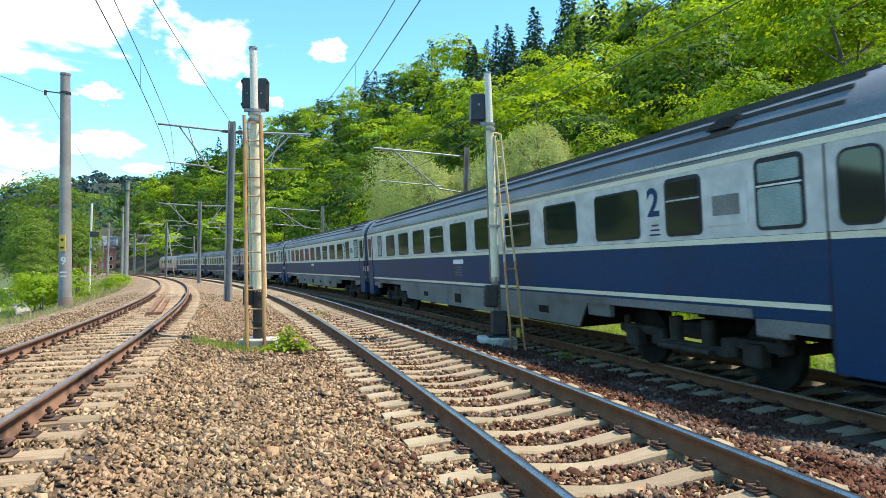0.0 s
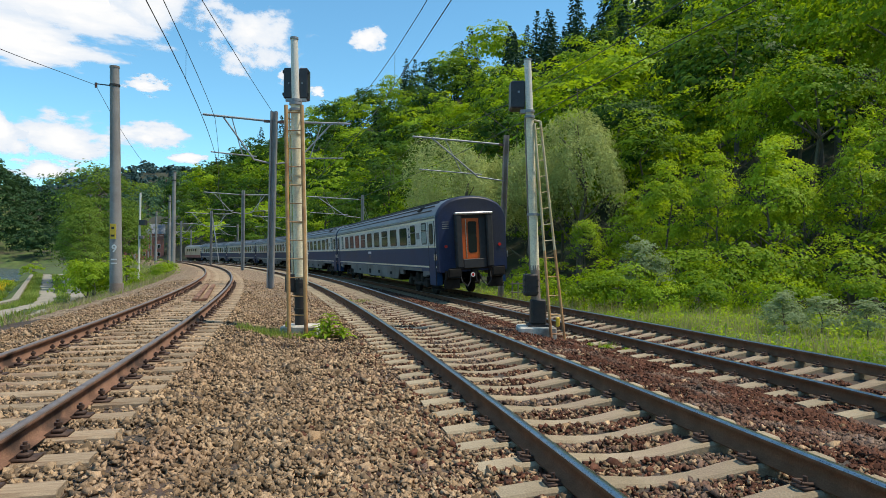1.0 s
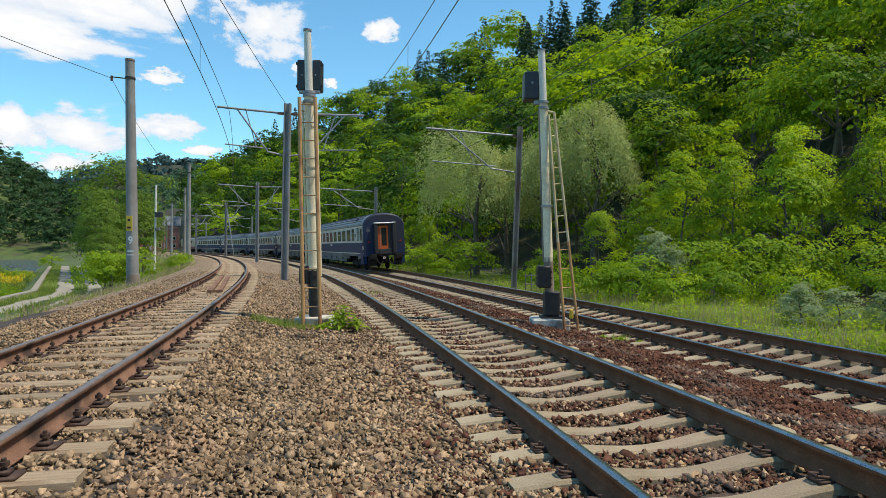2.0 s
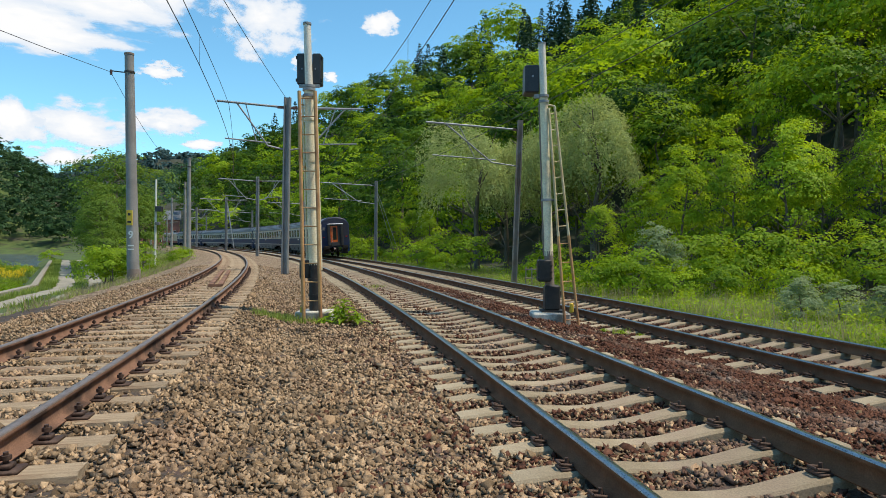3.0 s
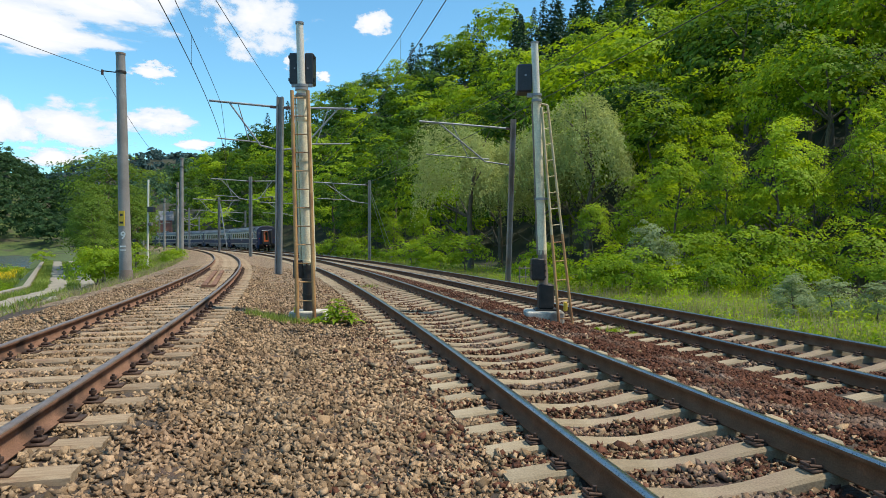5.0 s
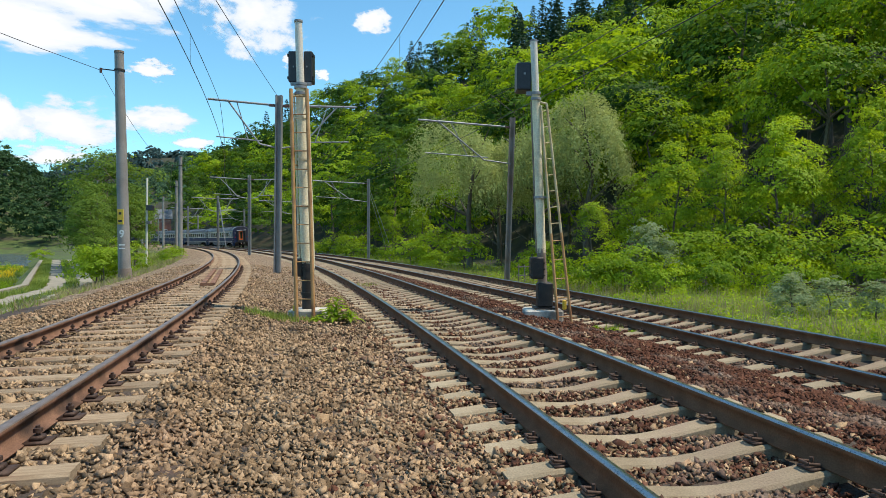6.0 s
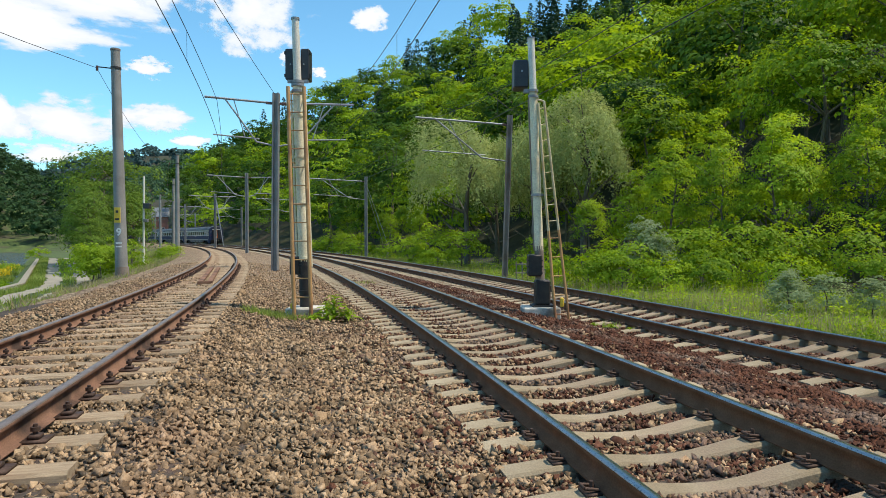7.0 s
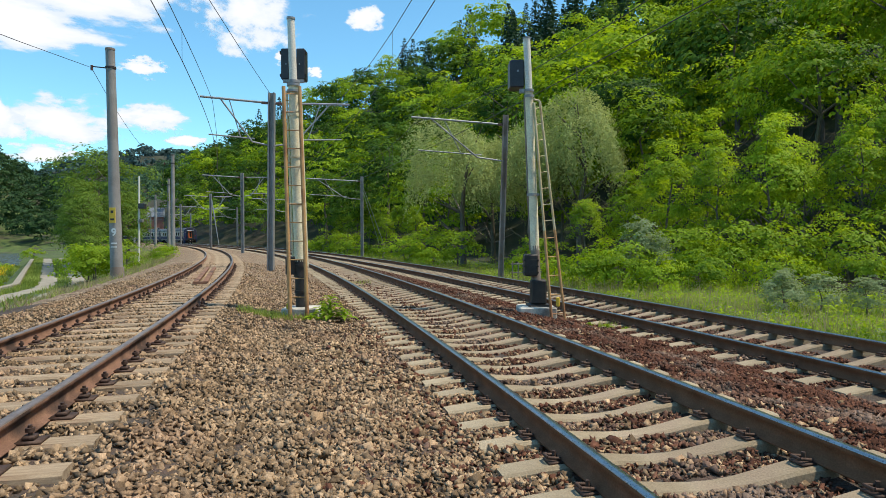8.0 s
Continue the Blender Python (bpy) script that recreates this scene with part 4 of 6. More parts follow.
def signal_mast_b():
    c = thing("signal_mast", "cream signal mast with leaning ladder and one black signal box", "railway signal", "signal masts", at=Matrix.Translation((2.09, 13.75, -0.13)))
    lean = Vector((-0.24, 0.0, 5.9))
    def at(z, dx=0.0, dy=0.0):
        return Vector((lean.x * z / 5.9 + dx, dy, z))
    one_box("foundation", c, M["block"], -0.42, 0.36, -0.34, 0.34, -0.25, 0.22, bevel=0.03, label="grey concrete foundation block")
    one_box("foot_plate", c, M["iron"], -0.22, 0.24, -0.22, 0.22, 0.22, 0.26)
    one_box("point_box", c, M["iron"], -0.15, 0.17, -0.16, 0.16, 0.26, 0.78, bevel=0.03, label="black iron apparatus box")
    one_box("relay_box", c, M["iron"], -0.30, -0.02, -0.2, 0.12, 0.86, 1.32, bevel=0.03)
    for z in (0.92, 1.05, 1.18):
        one_box("rib", c, M["iron"], -0.315, -0.01, -0.21, 0.12, z, z + 0.03)
    one_tube("post_foot", c, M["pole_rust"], at(0.7), at(1.5), 0.10, 0.095, 16)
    one_tube("post", c, M["mast"], at(1.4), at(4.75), 0.095, 0.088, 18)
    one_tube("post_top", c, M["mast_top"], at(4.7), at(5.86), 0.078, 0.074, 16, "silver painted top tube")
    hoop(c, at(5.85), 0.085, 0.03, M["galv"], "cap")
    for z in (4.62, 4.74):
        hoop(c, at(z), 0.11, 0.05, M["galv"])
    for z in (2.55,):
        hoop(c, at(z), 0.125, 0.05, M["galv"])
    b = one_box("signal_box", c, M["box"], at(5.1).x - 0.38, at(5.1).x - 0.075, -0.02, 0.42, 4.84, 5.42, bevel=0.025, label="black signal box with a pale side")
    # grey plate paints the sky-lit left face of the black box
    one_box("side_plate", b, M["skirt"], at(5.1).x - 0.386, at(5.1).x - 0.378, 0.0, 0.40, 4.86, 5.40, label="side face coloured paler for the sky light on it")
    one_box("latch", b, M["galv"], at(5.1).x - 0.24, at(5.1).x - 0.2, -0.03, -0.015, 5.16, 5.2)
    one_box("arm", c, M["galv"], at(4.7).x - 0.2, at(4.7).x, -0.04, 0.04, 4.72, 4.8)
    a0, a1 = Vector((0.235, -0.42, -0.14)), at(4.5, 0.09, -0.06)
    b0, b1 = Vector((0.53, -0.34, -0.14)), at(4.55, 0.225, 0.0)
    ma, mb = a0.lerp(a1, 0.42), b0.lerp(b1, 0.42)
    ladder(c, a0, ma, b0, mb, 5, M["ladder"], 0.03)
    ladder(c, ma, a1, mb, b1, 8, M["ladder_pale"], 0.028)
    one_tube("ladder_hook", c, M["ladder_pale"], b1, at(4.6, 0.02, 0), 0.022, n=8)
    one_tube("ladder_tie", c, M["galv"], at(2.57, 0.2, -0.1), at(2.57, 0, 0), 0.016, n=6)
    one_tube("conduit", c, M["pole_rust"], at(1.4, -0.105, 0.0), at(4.6, -0.1, 0.0), 0.018, n=8)
    bm = bmnew()
    for x in (0.23, 0.5):
        box(bm, x - 0.04, x + 0.06, -0.62, -0.2, -0.16, -0.08, 0.01)
    box(bm, -0.02, 0.5, -0.45, -0.38, -0.1, -0.02, 0.01)
    part("ladder_foot", bm, M["ladder"], c, "rusty timber-like ladder foot")
    one_box("lantern", c, M["yellow"], 0.36, 0.44, -0.22, -0.14, 0.22, 0.42, bevel=0.02, label="small yellow lock box")
    return c


signal_mast_a()
signal_mast_b()

# ---------------------------------------------------------------- catenary


def pole_at(track, s, off):
    x, y, th = track.at(s, off)
    return float(x), float(y), float(th)


def cantilever(parent, base, direction, reach, z, mat):
    """Arm from a pole: top tube, strut, hanger and steady arm, ending over a track."""
    d = Vector((direction[0], direction[1], 0)).normalized()
    def q(u, h):
        return Vector(base) + d * u + Vector((0, 0, h))
    arm = one_tube("arm", parent, mat, q(0.1, z), q(reach + 0.6, z + 0.12), 0.05, n=8)
    one_tube("strut", arm, mat, q(reach * 0.35, z - 1.75), q(reach * 0.9, z + 0.08), 0.04, n=6)
    one_tube("strut_foot", arm, mat, q(0.1, z - 1.9), q(reach * 0.35, z - 1.75), 0.04, n=6)
    one_tube("steady_arm", arm, mat, q(reach * 0.3, z - 1.62), q(reach + 0.25, z - 1.5), 0.032, n=6)
    one_tube("hanger", arm, mat, q(reach * 0.75, z + 0.08), q(reach * 0.55, z - 1.6), 0.025, n=6)
    for u in (0.22, 0.3, 0.38):
        hoop(arm, q(u, z - 0.06), 0.07, 0.1, M["insul"], "insulator")


def h_pole(x, y, z0, top, lean, mat, label, arms, name="catenary_pole"):
    """A steel section pole with its arms."""
    c = thing(name, label, "catenary pole", "catenary poles", at=Matrix.Translation((x, y, z0)))
    bm = bmnew()
    h = top - z0
    sec = [(-0.14, -0.14), (-0.08, -0.14), (-0.08, -0.03), (0.08, -0.03), (0.08, -0.14), (0.14, -0.14), (0.14, 0.14), (0.08, 0.14), (0.08, 0.03), (-0.08, 0.03), (-0.08, 0.14), (-0.14, 0.14)]
    lo = [bm.verts.new((u - lean * 0.4 / h, v, -0.4)) for u, v in sec]
    hi = [bm.verts.new((u + lean, v, h)) for u, v in sec]
    for i in range(12):
        bm.faces.new((lo[i], lo[(i + 1) % 12], hi[(i + 1) % 12], hi[i]))
    bm.faces.new(hi)
    bm.faces.new(lo[::-1])
    part("pole", bm, mat, c)
    one_box("footing", c, M["block"], -0.3, 0.3, -0.3, 0.3, -0.5, 0.02, bevel=0.03)
    for d, reach, z in arms:
        cantilever(c, (lean * z / h, 0, 0), d, reach, z, M["galv"])
    return c


def round_pole(x, y, z0, top, r0, r1, lean, label):
    c = thing("concrete_pole", label, "line pole", "concrete line poles", at=Matrix.Translation((x, y, z0)))
    h = top - z0
    one_tube("pole", c, M["pole"], (0, 0, -0.5), (lean, 0, h), r0, r1, 18)
    one_tube("pole_cap", c, M["pole_rust"], (lean, 0, h - 0.03), (lean, 0, h + 0.05), r1 + 0.015, n=16)
    one_tube("bracket", c, M["iron"], (lean - 0.1, 0, h - 0.75), (lean - 0.72, -0.1, h - 0.7), 0.025, n=6)
    hoop(c, (lean - 0.7, -0.1, h - 0.86), 0.05, 0.2, M["insul"], "insulator")
    hoop(c, (lean * 0.92, 0, h - 0.78), r1 + 0.03, 0.08, M["iron"])
    return c


p9 = round_pole(-13.18, 26.66, -0.45, 9.2, 0.25, 0.175, -0.2, "tall grey round concrete pole with a yellow notice")
one_box("notice", p9, M["yellow"], -0.19, 0.05, -0.235, -0.20, 2.6, 3.22, label="faded yellow notice, unreadable")
one_box("notice_line", p9, M["iron"], -0.13, -0.02, -0.242, -0.234, 3.0, 3.1)
one_box("notice_line", p9, M["iron"], -0.15, 0.0, -0.242, -0.234, 2.7, 2.78)
text_plate("pole_figure", "9", 0.42, M["white"], p9, pose(0.0, -0.256, 2.08, 90, 0, 0))
one_box("pole_line", p9, M["white"], -0.12, 0.12, -0.262, -0.245, 1.74, 1.80)
one_box("pole_line", p9, M["white"], -0.12, 0.12, -0.262, -0.245, 1.60, 1.64)
hoop(p9, (0, 0, 0.25), 0.262, 0.55, M["pole_rust"], "dark_foot")
for s, top in ((62, 9.1), (86, 8.9), (118, 8.8), (160, 8.8)):
    x, y, th = pole_at(LEFT, s, -3.3)
    round_pole(x, y, -0.4, top, 0.22, 0.15, 0.05, "grey round concrete pole beside the siding")

for i, s in enumerate((27.6, 67, 101, 136, 172, 208)):
    x, y, th = pole_at(MID, s, -2.35)
    if i == 0:
        x, y = -7.56, 29.17
    n = (math.cos(th), math.sin(th))
    ml, mm_ = LEFT.near([x], [y], 1)[1][0], MID.near([x], [y], 1)[1][0]
    c = h_pole(x, y, -0.05, 8.0, 0.1 if i == 0 else 0.0, M["pole_steel"], "grey steel catenary pole with arms over two tracks",
           [((-n[0], -n[1]), abs(ml), 7.6), (n, abs(mm_), 7.6)])
    if i == 2:
        for k in (0.0, 0.25):
            one_tube("stay", c, M["galv"], (0.1 + k * 0.6, -0.1, 7.3 - k), (1.5, -0.9, 0.4), 0.05, n=6)
for i, s in enumerate((28.0, 63.0, 100, 138, 178, 218)):
    x, y, th = pole_at(RIGHT, s, 5.2)
    if i == 0:
        x, y = 3.21, 33.87
    n = (math.cos(th), math.sin(th))
    c = h_pole(x, y, -0.7, 7.9, 0.27 if i == 0 else 0.0, M["pole_rust"] if i == 0 else M["pole"], "weathered catenary pole with one arm over the main track",
               [((-n[0], -n[1]), abs(RIGHT.near([x], [y], 1)[1][0]), 8.1)])
    if i == 1:
        for k in (0.0, 0.12):
            one_tube("guy_wire", c, M["galv"], (0.1, 0, 7.6 - k * 4), (2.2 - k * 4, 0.6, 1.6), 0.02, n=5)
        one_box("guy_anchor", c, M["pole_rust"], 2.05, 2.3, 0.5, 0.75, -0.4, 1.6, bevel=0.03)

# low fence beside the catenary pole
fx, fy = 3.75, 33.4
c = thing("fence", "low rusty brown fence beside the catenary pole", "fence", at=Matrix.Translation((fx, fy, float(terrain(fx, fy)))))
for k in range(6):
    one_box("picket", c, M["pole_rust"], 0.3 * k, 0.3 * k + 0.05, -0.03, 0.03, -0.2, 1.15 - 0.03 * k, bevel=0.006)
for z in (0.55, 1.0):
    one_box("rail", c, M["pole_rust"], -0.05, 1.62, -0.06, -0.03, z, z + 0.06, bevel=0.006)

# a slender post with two small boxes
x, y = -28.6, 62.0
c = thing("signal_post", "slender pale post with small grey boxes beside the siding", "railway post", at=Matrix.Translation((x, y, -1.2)))
one_tube("post", c, M["mast_top"], (0, 0, -0.3), (0.1, 0, 8.6), 0.11, 0.09, 10)
one_box("box", c, M["box"], 0.1, 0.7, -0.3, 0.2, 5.5, 6.0, bevel=0.03)
one_box("box", c, M["skirt"], 0.1, 0.5, -0.25, 0.1, 4.2, 4.5, bevel=0.03)


def wire(name, label, pts, r=0.009):
    cu = bpy.data.curves.new(name, "CURVE")
    cu.dimensions, cu.bevel_depth, cu.bevel_resolution = "3D", r, 1
    sp = cu.splines.new("POLY")
    sp.points.add(len(pts) - 1)
    for p, q in zip(sp.points, pts):
        p.co = (*q, 1)
    cu.materials.append(M["wire"])
    return tagged(new(name, cu), label, "overhead wire", "overhead wires")


def overhead(track, supports, z_contact, z_carrier, sag, shift=0.0):
    a, b = [], []
    drop = []
    for s0, s1 in zip(supports, supports[1:]):
        n = 14
        for i in range(n):
            f = i / n
            s = s0 + (s1 - s0) * f
            x, y, _ = track.at(s, shift)
            a.append((x, y, z_contact))
            zc = z_carrier - sag * 4 * f * (1 - f)
            b.append((x, y, zc))
            if i % 4 == 2:
                drop.append((x, y, z_contact, zc))
    wire("contact_wire", "thin dark contact wire over a track", a, 0.011)
    wire("carrier_wire", "thin dark carrier wire sagging over a track", b, 0.010)
    for x, y, z0, z1 in drop[:14]:
        wire("dropper", "short wire dropper between overhead wires", [(x, y, z0), (x, y, z1)], 0.005)


overhead(LEFT, [-16, 27.5, 67, 101, 136, 172, 208], 6.05, 7.55, 0.9)
overhead(MID, [-16, 27.5, 67, 101, 136, 172, 208], 5.95, 7.55, 0.9)
overhead(RIGHT, [-10, 28, 63, 100, 138, 178, 218], 5.75, 7.35, 0.9)
feed = []
tops = [(-15.6, -16.0, 9.0), (-14.1, 26.56, 8.45)]
for s in (62, 86, 118, 160):
    x, y, th = pole_at(LEFT, s, -4.0)
    tops.append((x, y, 8.3))
for p, q in zip(tops, tops[1:]):
    for i in range(10):
        f = i / 10
        feed.append((p[0] + (q[0] - p[0]) * f, p[1] + (q[1] - p[1]) * f, p[2] + (q[2] - p[2]) * f - 3.2 * f * (1 - f)))
wire("feeder_wire", "feeder wire strung along the concrete poles", feed, 0.011)
feed = []
p, q = (-2.0, -16, 9.0), (-7.5, 29.0, 7.95)
for i in range(13):
    f = i / 12
    feed.append((p[0] + (q[0] - p[0]) * f, p[1] + (q[1] - p[1]) * f, p[2] + (q[2] - p[2]) * f - 2.0 * f * (1 - f)))
wire("feeder_wire", "feeder wire ending at a steel catenary pole", feed, 0.011)

# ---------------------------------------------------------------- plants


def kites(P, N, size, rng, narrow=0.62):
    """One bent four-cornered leaf spray at each point, facing roughly along N."""
    n = len(P)
    t = rng.normal(size=(n, 3))
    N = N / (np.linalg.norm(N, axis=1)[:, None] + 1e-9)
    t -= (t * N).sum(1)[:, None] * N
    t /= np.linalg.norm(t, axis=1)[:, None] + 1e-9
    b = np.cross(N, t)
    s = (size * rng.uniform(0.6, 1.35, n))[:, None]
    V = np.stack([P - t * s * 0.5, P + b * s * narrow * 0.5 + N * s * 0.08, P + t * s * 0.55 - N * s * 0.1, P - b * s * narrow * 0.5 + N * s * 0.08], 1)
    F = np.arange(4 * n).reshape(n, 4)
    return V.reshape(-1, 3), F


def crown_broad(rng, h, w, boughs, per, leaf, base=0.25, flat=0.45, rough=0.35, taper=0.0):
    """Layered boughs over an egg-shaped crown, uneven, with gaps between them."""
    P, N = [], []
    zc, rz = h * (1 + base) / 2, h * (1 - base) / 2
    lump = rng.normal(size=(5, 3))
    for _ in range(boughs):
        d = rng.normal(size=3)
        d /= np.linalg.norm(d)
        if d[2] < -0.45:
            d[2] *= -0.6
        r = rng.uniform(0.62, 1.0) * (1 + rough * 0.35 * np.sin(lump @ d * 2.2).sum() / 2)
        thin = 1 - taper * max(0.0, d[2] * 0.5 + 0.5)
        c = np.array([d[0] * w / 2 * r * thin, d[1] * w / 2 * r * thin, zc + d[2] * rz * r])
        br = w * rng.uniform(0.11, 0.2) * (0.6 + 0.4 * thin)
        q = rng.normal(size=(per, 3))
        q /= np.linalg.norm(q, axis=1)[:, None]
        q[:, 2] = np.abs(q[:, 2]) * 0.9 - 0.25
        out = np.array([d[0], d[1], 0.0])
        p = c + q * br * np.array([1, 1, flat]) * rng.uniform(0.5, 1.05, (per, 1)) + out * br * rng.uniform(0, 0.6, (per, 1))
        p[:, 2] -= 0.25 * ((p[:, 0] - c[0]) ** 2 + (p[:, 1] - c[1]) ** 2) / br
        P.append(p)
        N.append(q * 0.5 + np.array([0, 0, 0.35]) + d * 0.9 + rng.normal(0, 0.3, (per, 3)))
    return kites(np.concatenate(P), np.concatenate(N), np.full(boughs * per, leaf), rng)


def crown_spruce(rng, h, w, tiers, per, leaf):
    P, N, S = [], [], []
    for k in range(tiers):
        f = k / tiers
        z = h * (0.1 + 0.88 * f)
        r = w / 2 * (1 - f) ** 0.85 * rng.uniform(0.8, 1.12) + 0.12
        m = max(4, int(per * (1 - 0.75 * f)))
        a = rng.uniform(0, math.tau, m)
        u = rng.uniform(0.25, 1.0, m) ** 0.7
        rr = r * u * (1 + 0.25 * np.sin(a * 5 + k))
        P.append(np.stack([rr * np.cos(a), rr * np.sin(a), z - 0.32 * rr + rng.normal(0, 0.1, m)], 1))
        N.append(np.stack([0.5 * np.cos(a), 0.5 * np.sin(a), np.full(m, 0.8)], 1) + rng.normal(0, 0.25, (m, 3)))
        S.append(np.full(m, leaf * (1 - 0.5 * f)))
    return kites(np.concatenate(P), np.concatenate(N), np.concatenate(S), rng, 0.8)


def crown_willow(rng, h, w, strands, per, leaf):
    """Many drooping shoots hung from rounded heads."""
    P, N = [], []
    lump = rng.normal(size=(5, 3))
    for _ in range(strands):
        d = rng.normal(size=3)
        d /= np.linalg.norm(d)
        d[2] = abs(d[2]) * 1.1 - 0.35
        r = rng.uniform(0.7, 1.0) * (1 + 0.22 * np.sin(lump @ d * 2.6).sum() / 2)
        top = np.array([d[0] * w / 2 * r, d[1] * w / 2 * r, h * 0.58 + d[2] * h * 0.4 * r])
        L = rng.uniform(0.8, 2.2)
        f = np.linspace(0, 1, per)
        out = np.array([d[0], d[1], 0]) * 0.5
        p = top + out * f[:, None] * 0.7 + np.stack([0 * f, 0 * f, 0.3 * f - L * f * f], 1) + rng.normal(0, 0.12, (per, 3))
        P.append(p)
        N.append(np.tile(d + np.array([0, 0, 0.3]), (per, 1)) + rng.normal(0, 0.5, (per, 3)))
    return kites(np.concatenate(P), np.concatenate(N), np.full(strands * per, leaf), rng, 0.42)


def trunk_mesh(rng, h, r, limbs):
    """A tapered, slightly crooked stem in one piece, and its limbs, each a mesh of its own."""
    pts = [Vector((0, 0, -0.6))]
    for k in range(1, 6):
        pts.append(Vector((rng.normal(0, 0.025) * h * k / 5, rng.normal(0, 0.025) * h * k / 5, h * 0.86 * k / 5)))
    bm = bmnew()
    rings = []
    for k, p in enumerate(pts):
        q = r * (1 - 0.17 * k)
        rings.append([bm.verts.new((p.x + q * math.cos(i * math.tau / 8), p.y + q * math.sin(i * math.tau / 8), p.z)) for i in range(8)])
    for ra, rb in zip(rings, rings[1:]):
        for i in range(8):
            bm.faces.new((ra[i], ra[(i + 1) % 8], rb[(i + 1) % 8], rb[i])).smooth = True
    out = []

    def keep(name, b):
        me = bpy.data.meshes.new(name)
        b.to_mesh(me)
        b.free()
        me.materials.append(M["bark"])
        out.append((name, me))
    keep("trunk", bm)
    for _ in range(limbs):
        p = pts[rng.integers(1, 5)]
        a = rng.uniform(0, math.tau)
        L = h * rng.uniform(0.14, 0.26)
        bm = bmnew()
        tube(bm, p, p + Vector((math.cos(a) * L, math.sin(a) * L, L * rng.uniform(0.4, 0.9))), r * 0.4, r * 0.1, 5, cap=False)
        keep("limb", bm)
    return out


KIND = {}


def kind_of(name, count, maker, trunk, mat):
    """A few grown shapes of one kind of plant, one unit being its real size."""
    r = np.random.default_rng(sum(map(ord, name)))
    KIND[name] = []
    for _ in range(count):
        V, F = maker(r)
        KIND[name].append(trunk_mesh(r, *trunk) + [("crown", mesh_np("crown", V, F, M[mat]))])


kind_of("beech", 4, lambda r: crown_broad(r, 15, 9.0, 85, 60, 0.3), (15, 0.24, 9), "leaf_beech")
kind_of("dark", 3, lambda r: crown_broad(r, 16, 9.0, 85, 60, 0.31), (16, 0.26, 9), "leaf_dark")
kind_of("beech_far", 3, lambda r: crown_broad(r, 15, 9.5, 75, 36, 0.46, 0.02), (15, 0.24, 5), "leaf_beech")
kind_of("dark_far", 3, lambda r: crown_broad(r, 16, 9.5, 75, 36, 0.46, 0.02), (16, 0.26, 5), "leaf_dark")
kind_of("mid", 4, lambda r: crown_broad(r, 8.6, 4.6, 80, 58, 0.14, 0.08, 0.7, 0.35, 0.7), (8, 0.11, 8), "leaf_mid")
kind_of("bush", 3, lambda r: crown_broad(r, 2.4, 3.2, 44, 40, 0.14, -0.1, 0.6), (1.6, 0.05, 6), "leaf_beech")
kind_of("bush_dark", 2, lambda r: crown_broad(r, 3.0, 3.6, 44, 40, 0.16, -0.1, 0.6), (2.0, 0.06, 6), "leaf_mid")
kind_of("silver", 2, lambda r: crown_broad(r, 3.2, 2.4, 50, 46, 0.10, 0.0, 0.8, 0.35, 0.6), (2.6, 0.05, 6), "leaf_silver")
kind_of("willow", 2, lambda r: crown_willow(r, 12, 8.0, 1000, 20, 0.17), (11, 0.26, 10), "leaf_willow")
kind_of("open", 2, lambda r: crown_broad(r, 13, 9.0, 42, 34, 0.3, 0.4, 0.5), (13, 0.22, 14), "leaf_bank")
kind_of("bank", 3, lambda r: crown_broad(r, 9.0, 5.6, 80, 44, 0.2, 0.0, 0.6, 0.35, 0.45), (8.4, 0.13, 8), "leaf_bank")

WORDS = {
    "beech_far": ("tree", "bright yellow-green beech tree on the wooded slope", "tree"),
    "dark_far": ("tree", "deep green broadleaf tree on the wooded slope", "tree"),
    "beech": ("tree", "bright yellow-green beech tree on the wooded slope", "tree"),
    "dark": ("tree", "deep green broadleaf tree on the wooded slope", "tree"),
    "mid": ("young_tree", "slim young green tree at the wood's edge", "tree"),
    "bush": ("bush", "bright green leafy bush beside the tracks", "bush"),
    "bush_dark": ("bush", "dense mid-green bush near the railway line", "bush"),
    "silver": ("bush", "silvery grey-green bush in the tall grass", "bush"),
    "willow": ("willow", "grey-green willow with drooping shoots behind the track", "tree"),
    "bank": ("tree", "rounded mid-green tree on the river bank", "tree"),
    "open": ("tree", "thin-crowned tall tree behind the siding", "tree"),
}
GROUP = {"tree": "trees", "bush": "bushes"}
PLANTED = [0]


def plant(kind, x, y, size=1.0, turn=None, sink=0.15, z=None, wide=1.0):
    r = np.random.default_rng(1000 + PLANTED[0])
    PLANTED[0] += 1
    name, label, cat = WORDS[kind]
    grown = KIND[kind][r.integers(len(KIND[kind]))]
    z = float(terrain(x, y)) if z is None else z
    e = thing(name, label, cat, GROUP[cat])
    e.matrix_world = pose(x, y, z - sink, 0, 0, r.uniform(0, 360) if turn is None else turn) @ Matrix.Diagonal((size * wide, size * wide, size, 1))
    for nm, me in grown:
        o = new(nm, me)
        o.parent = e
    return e


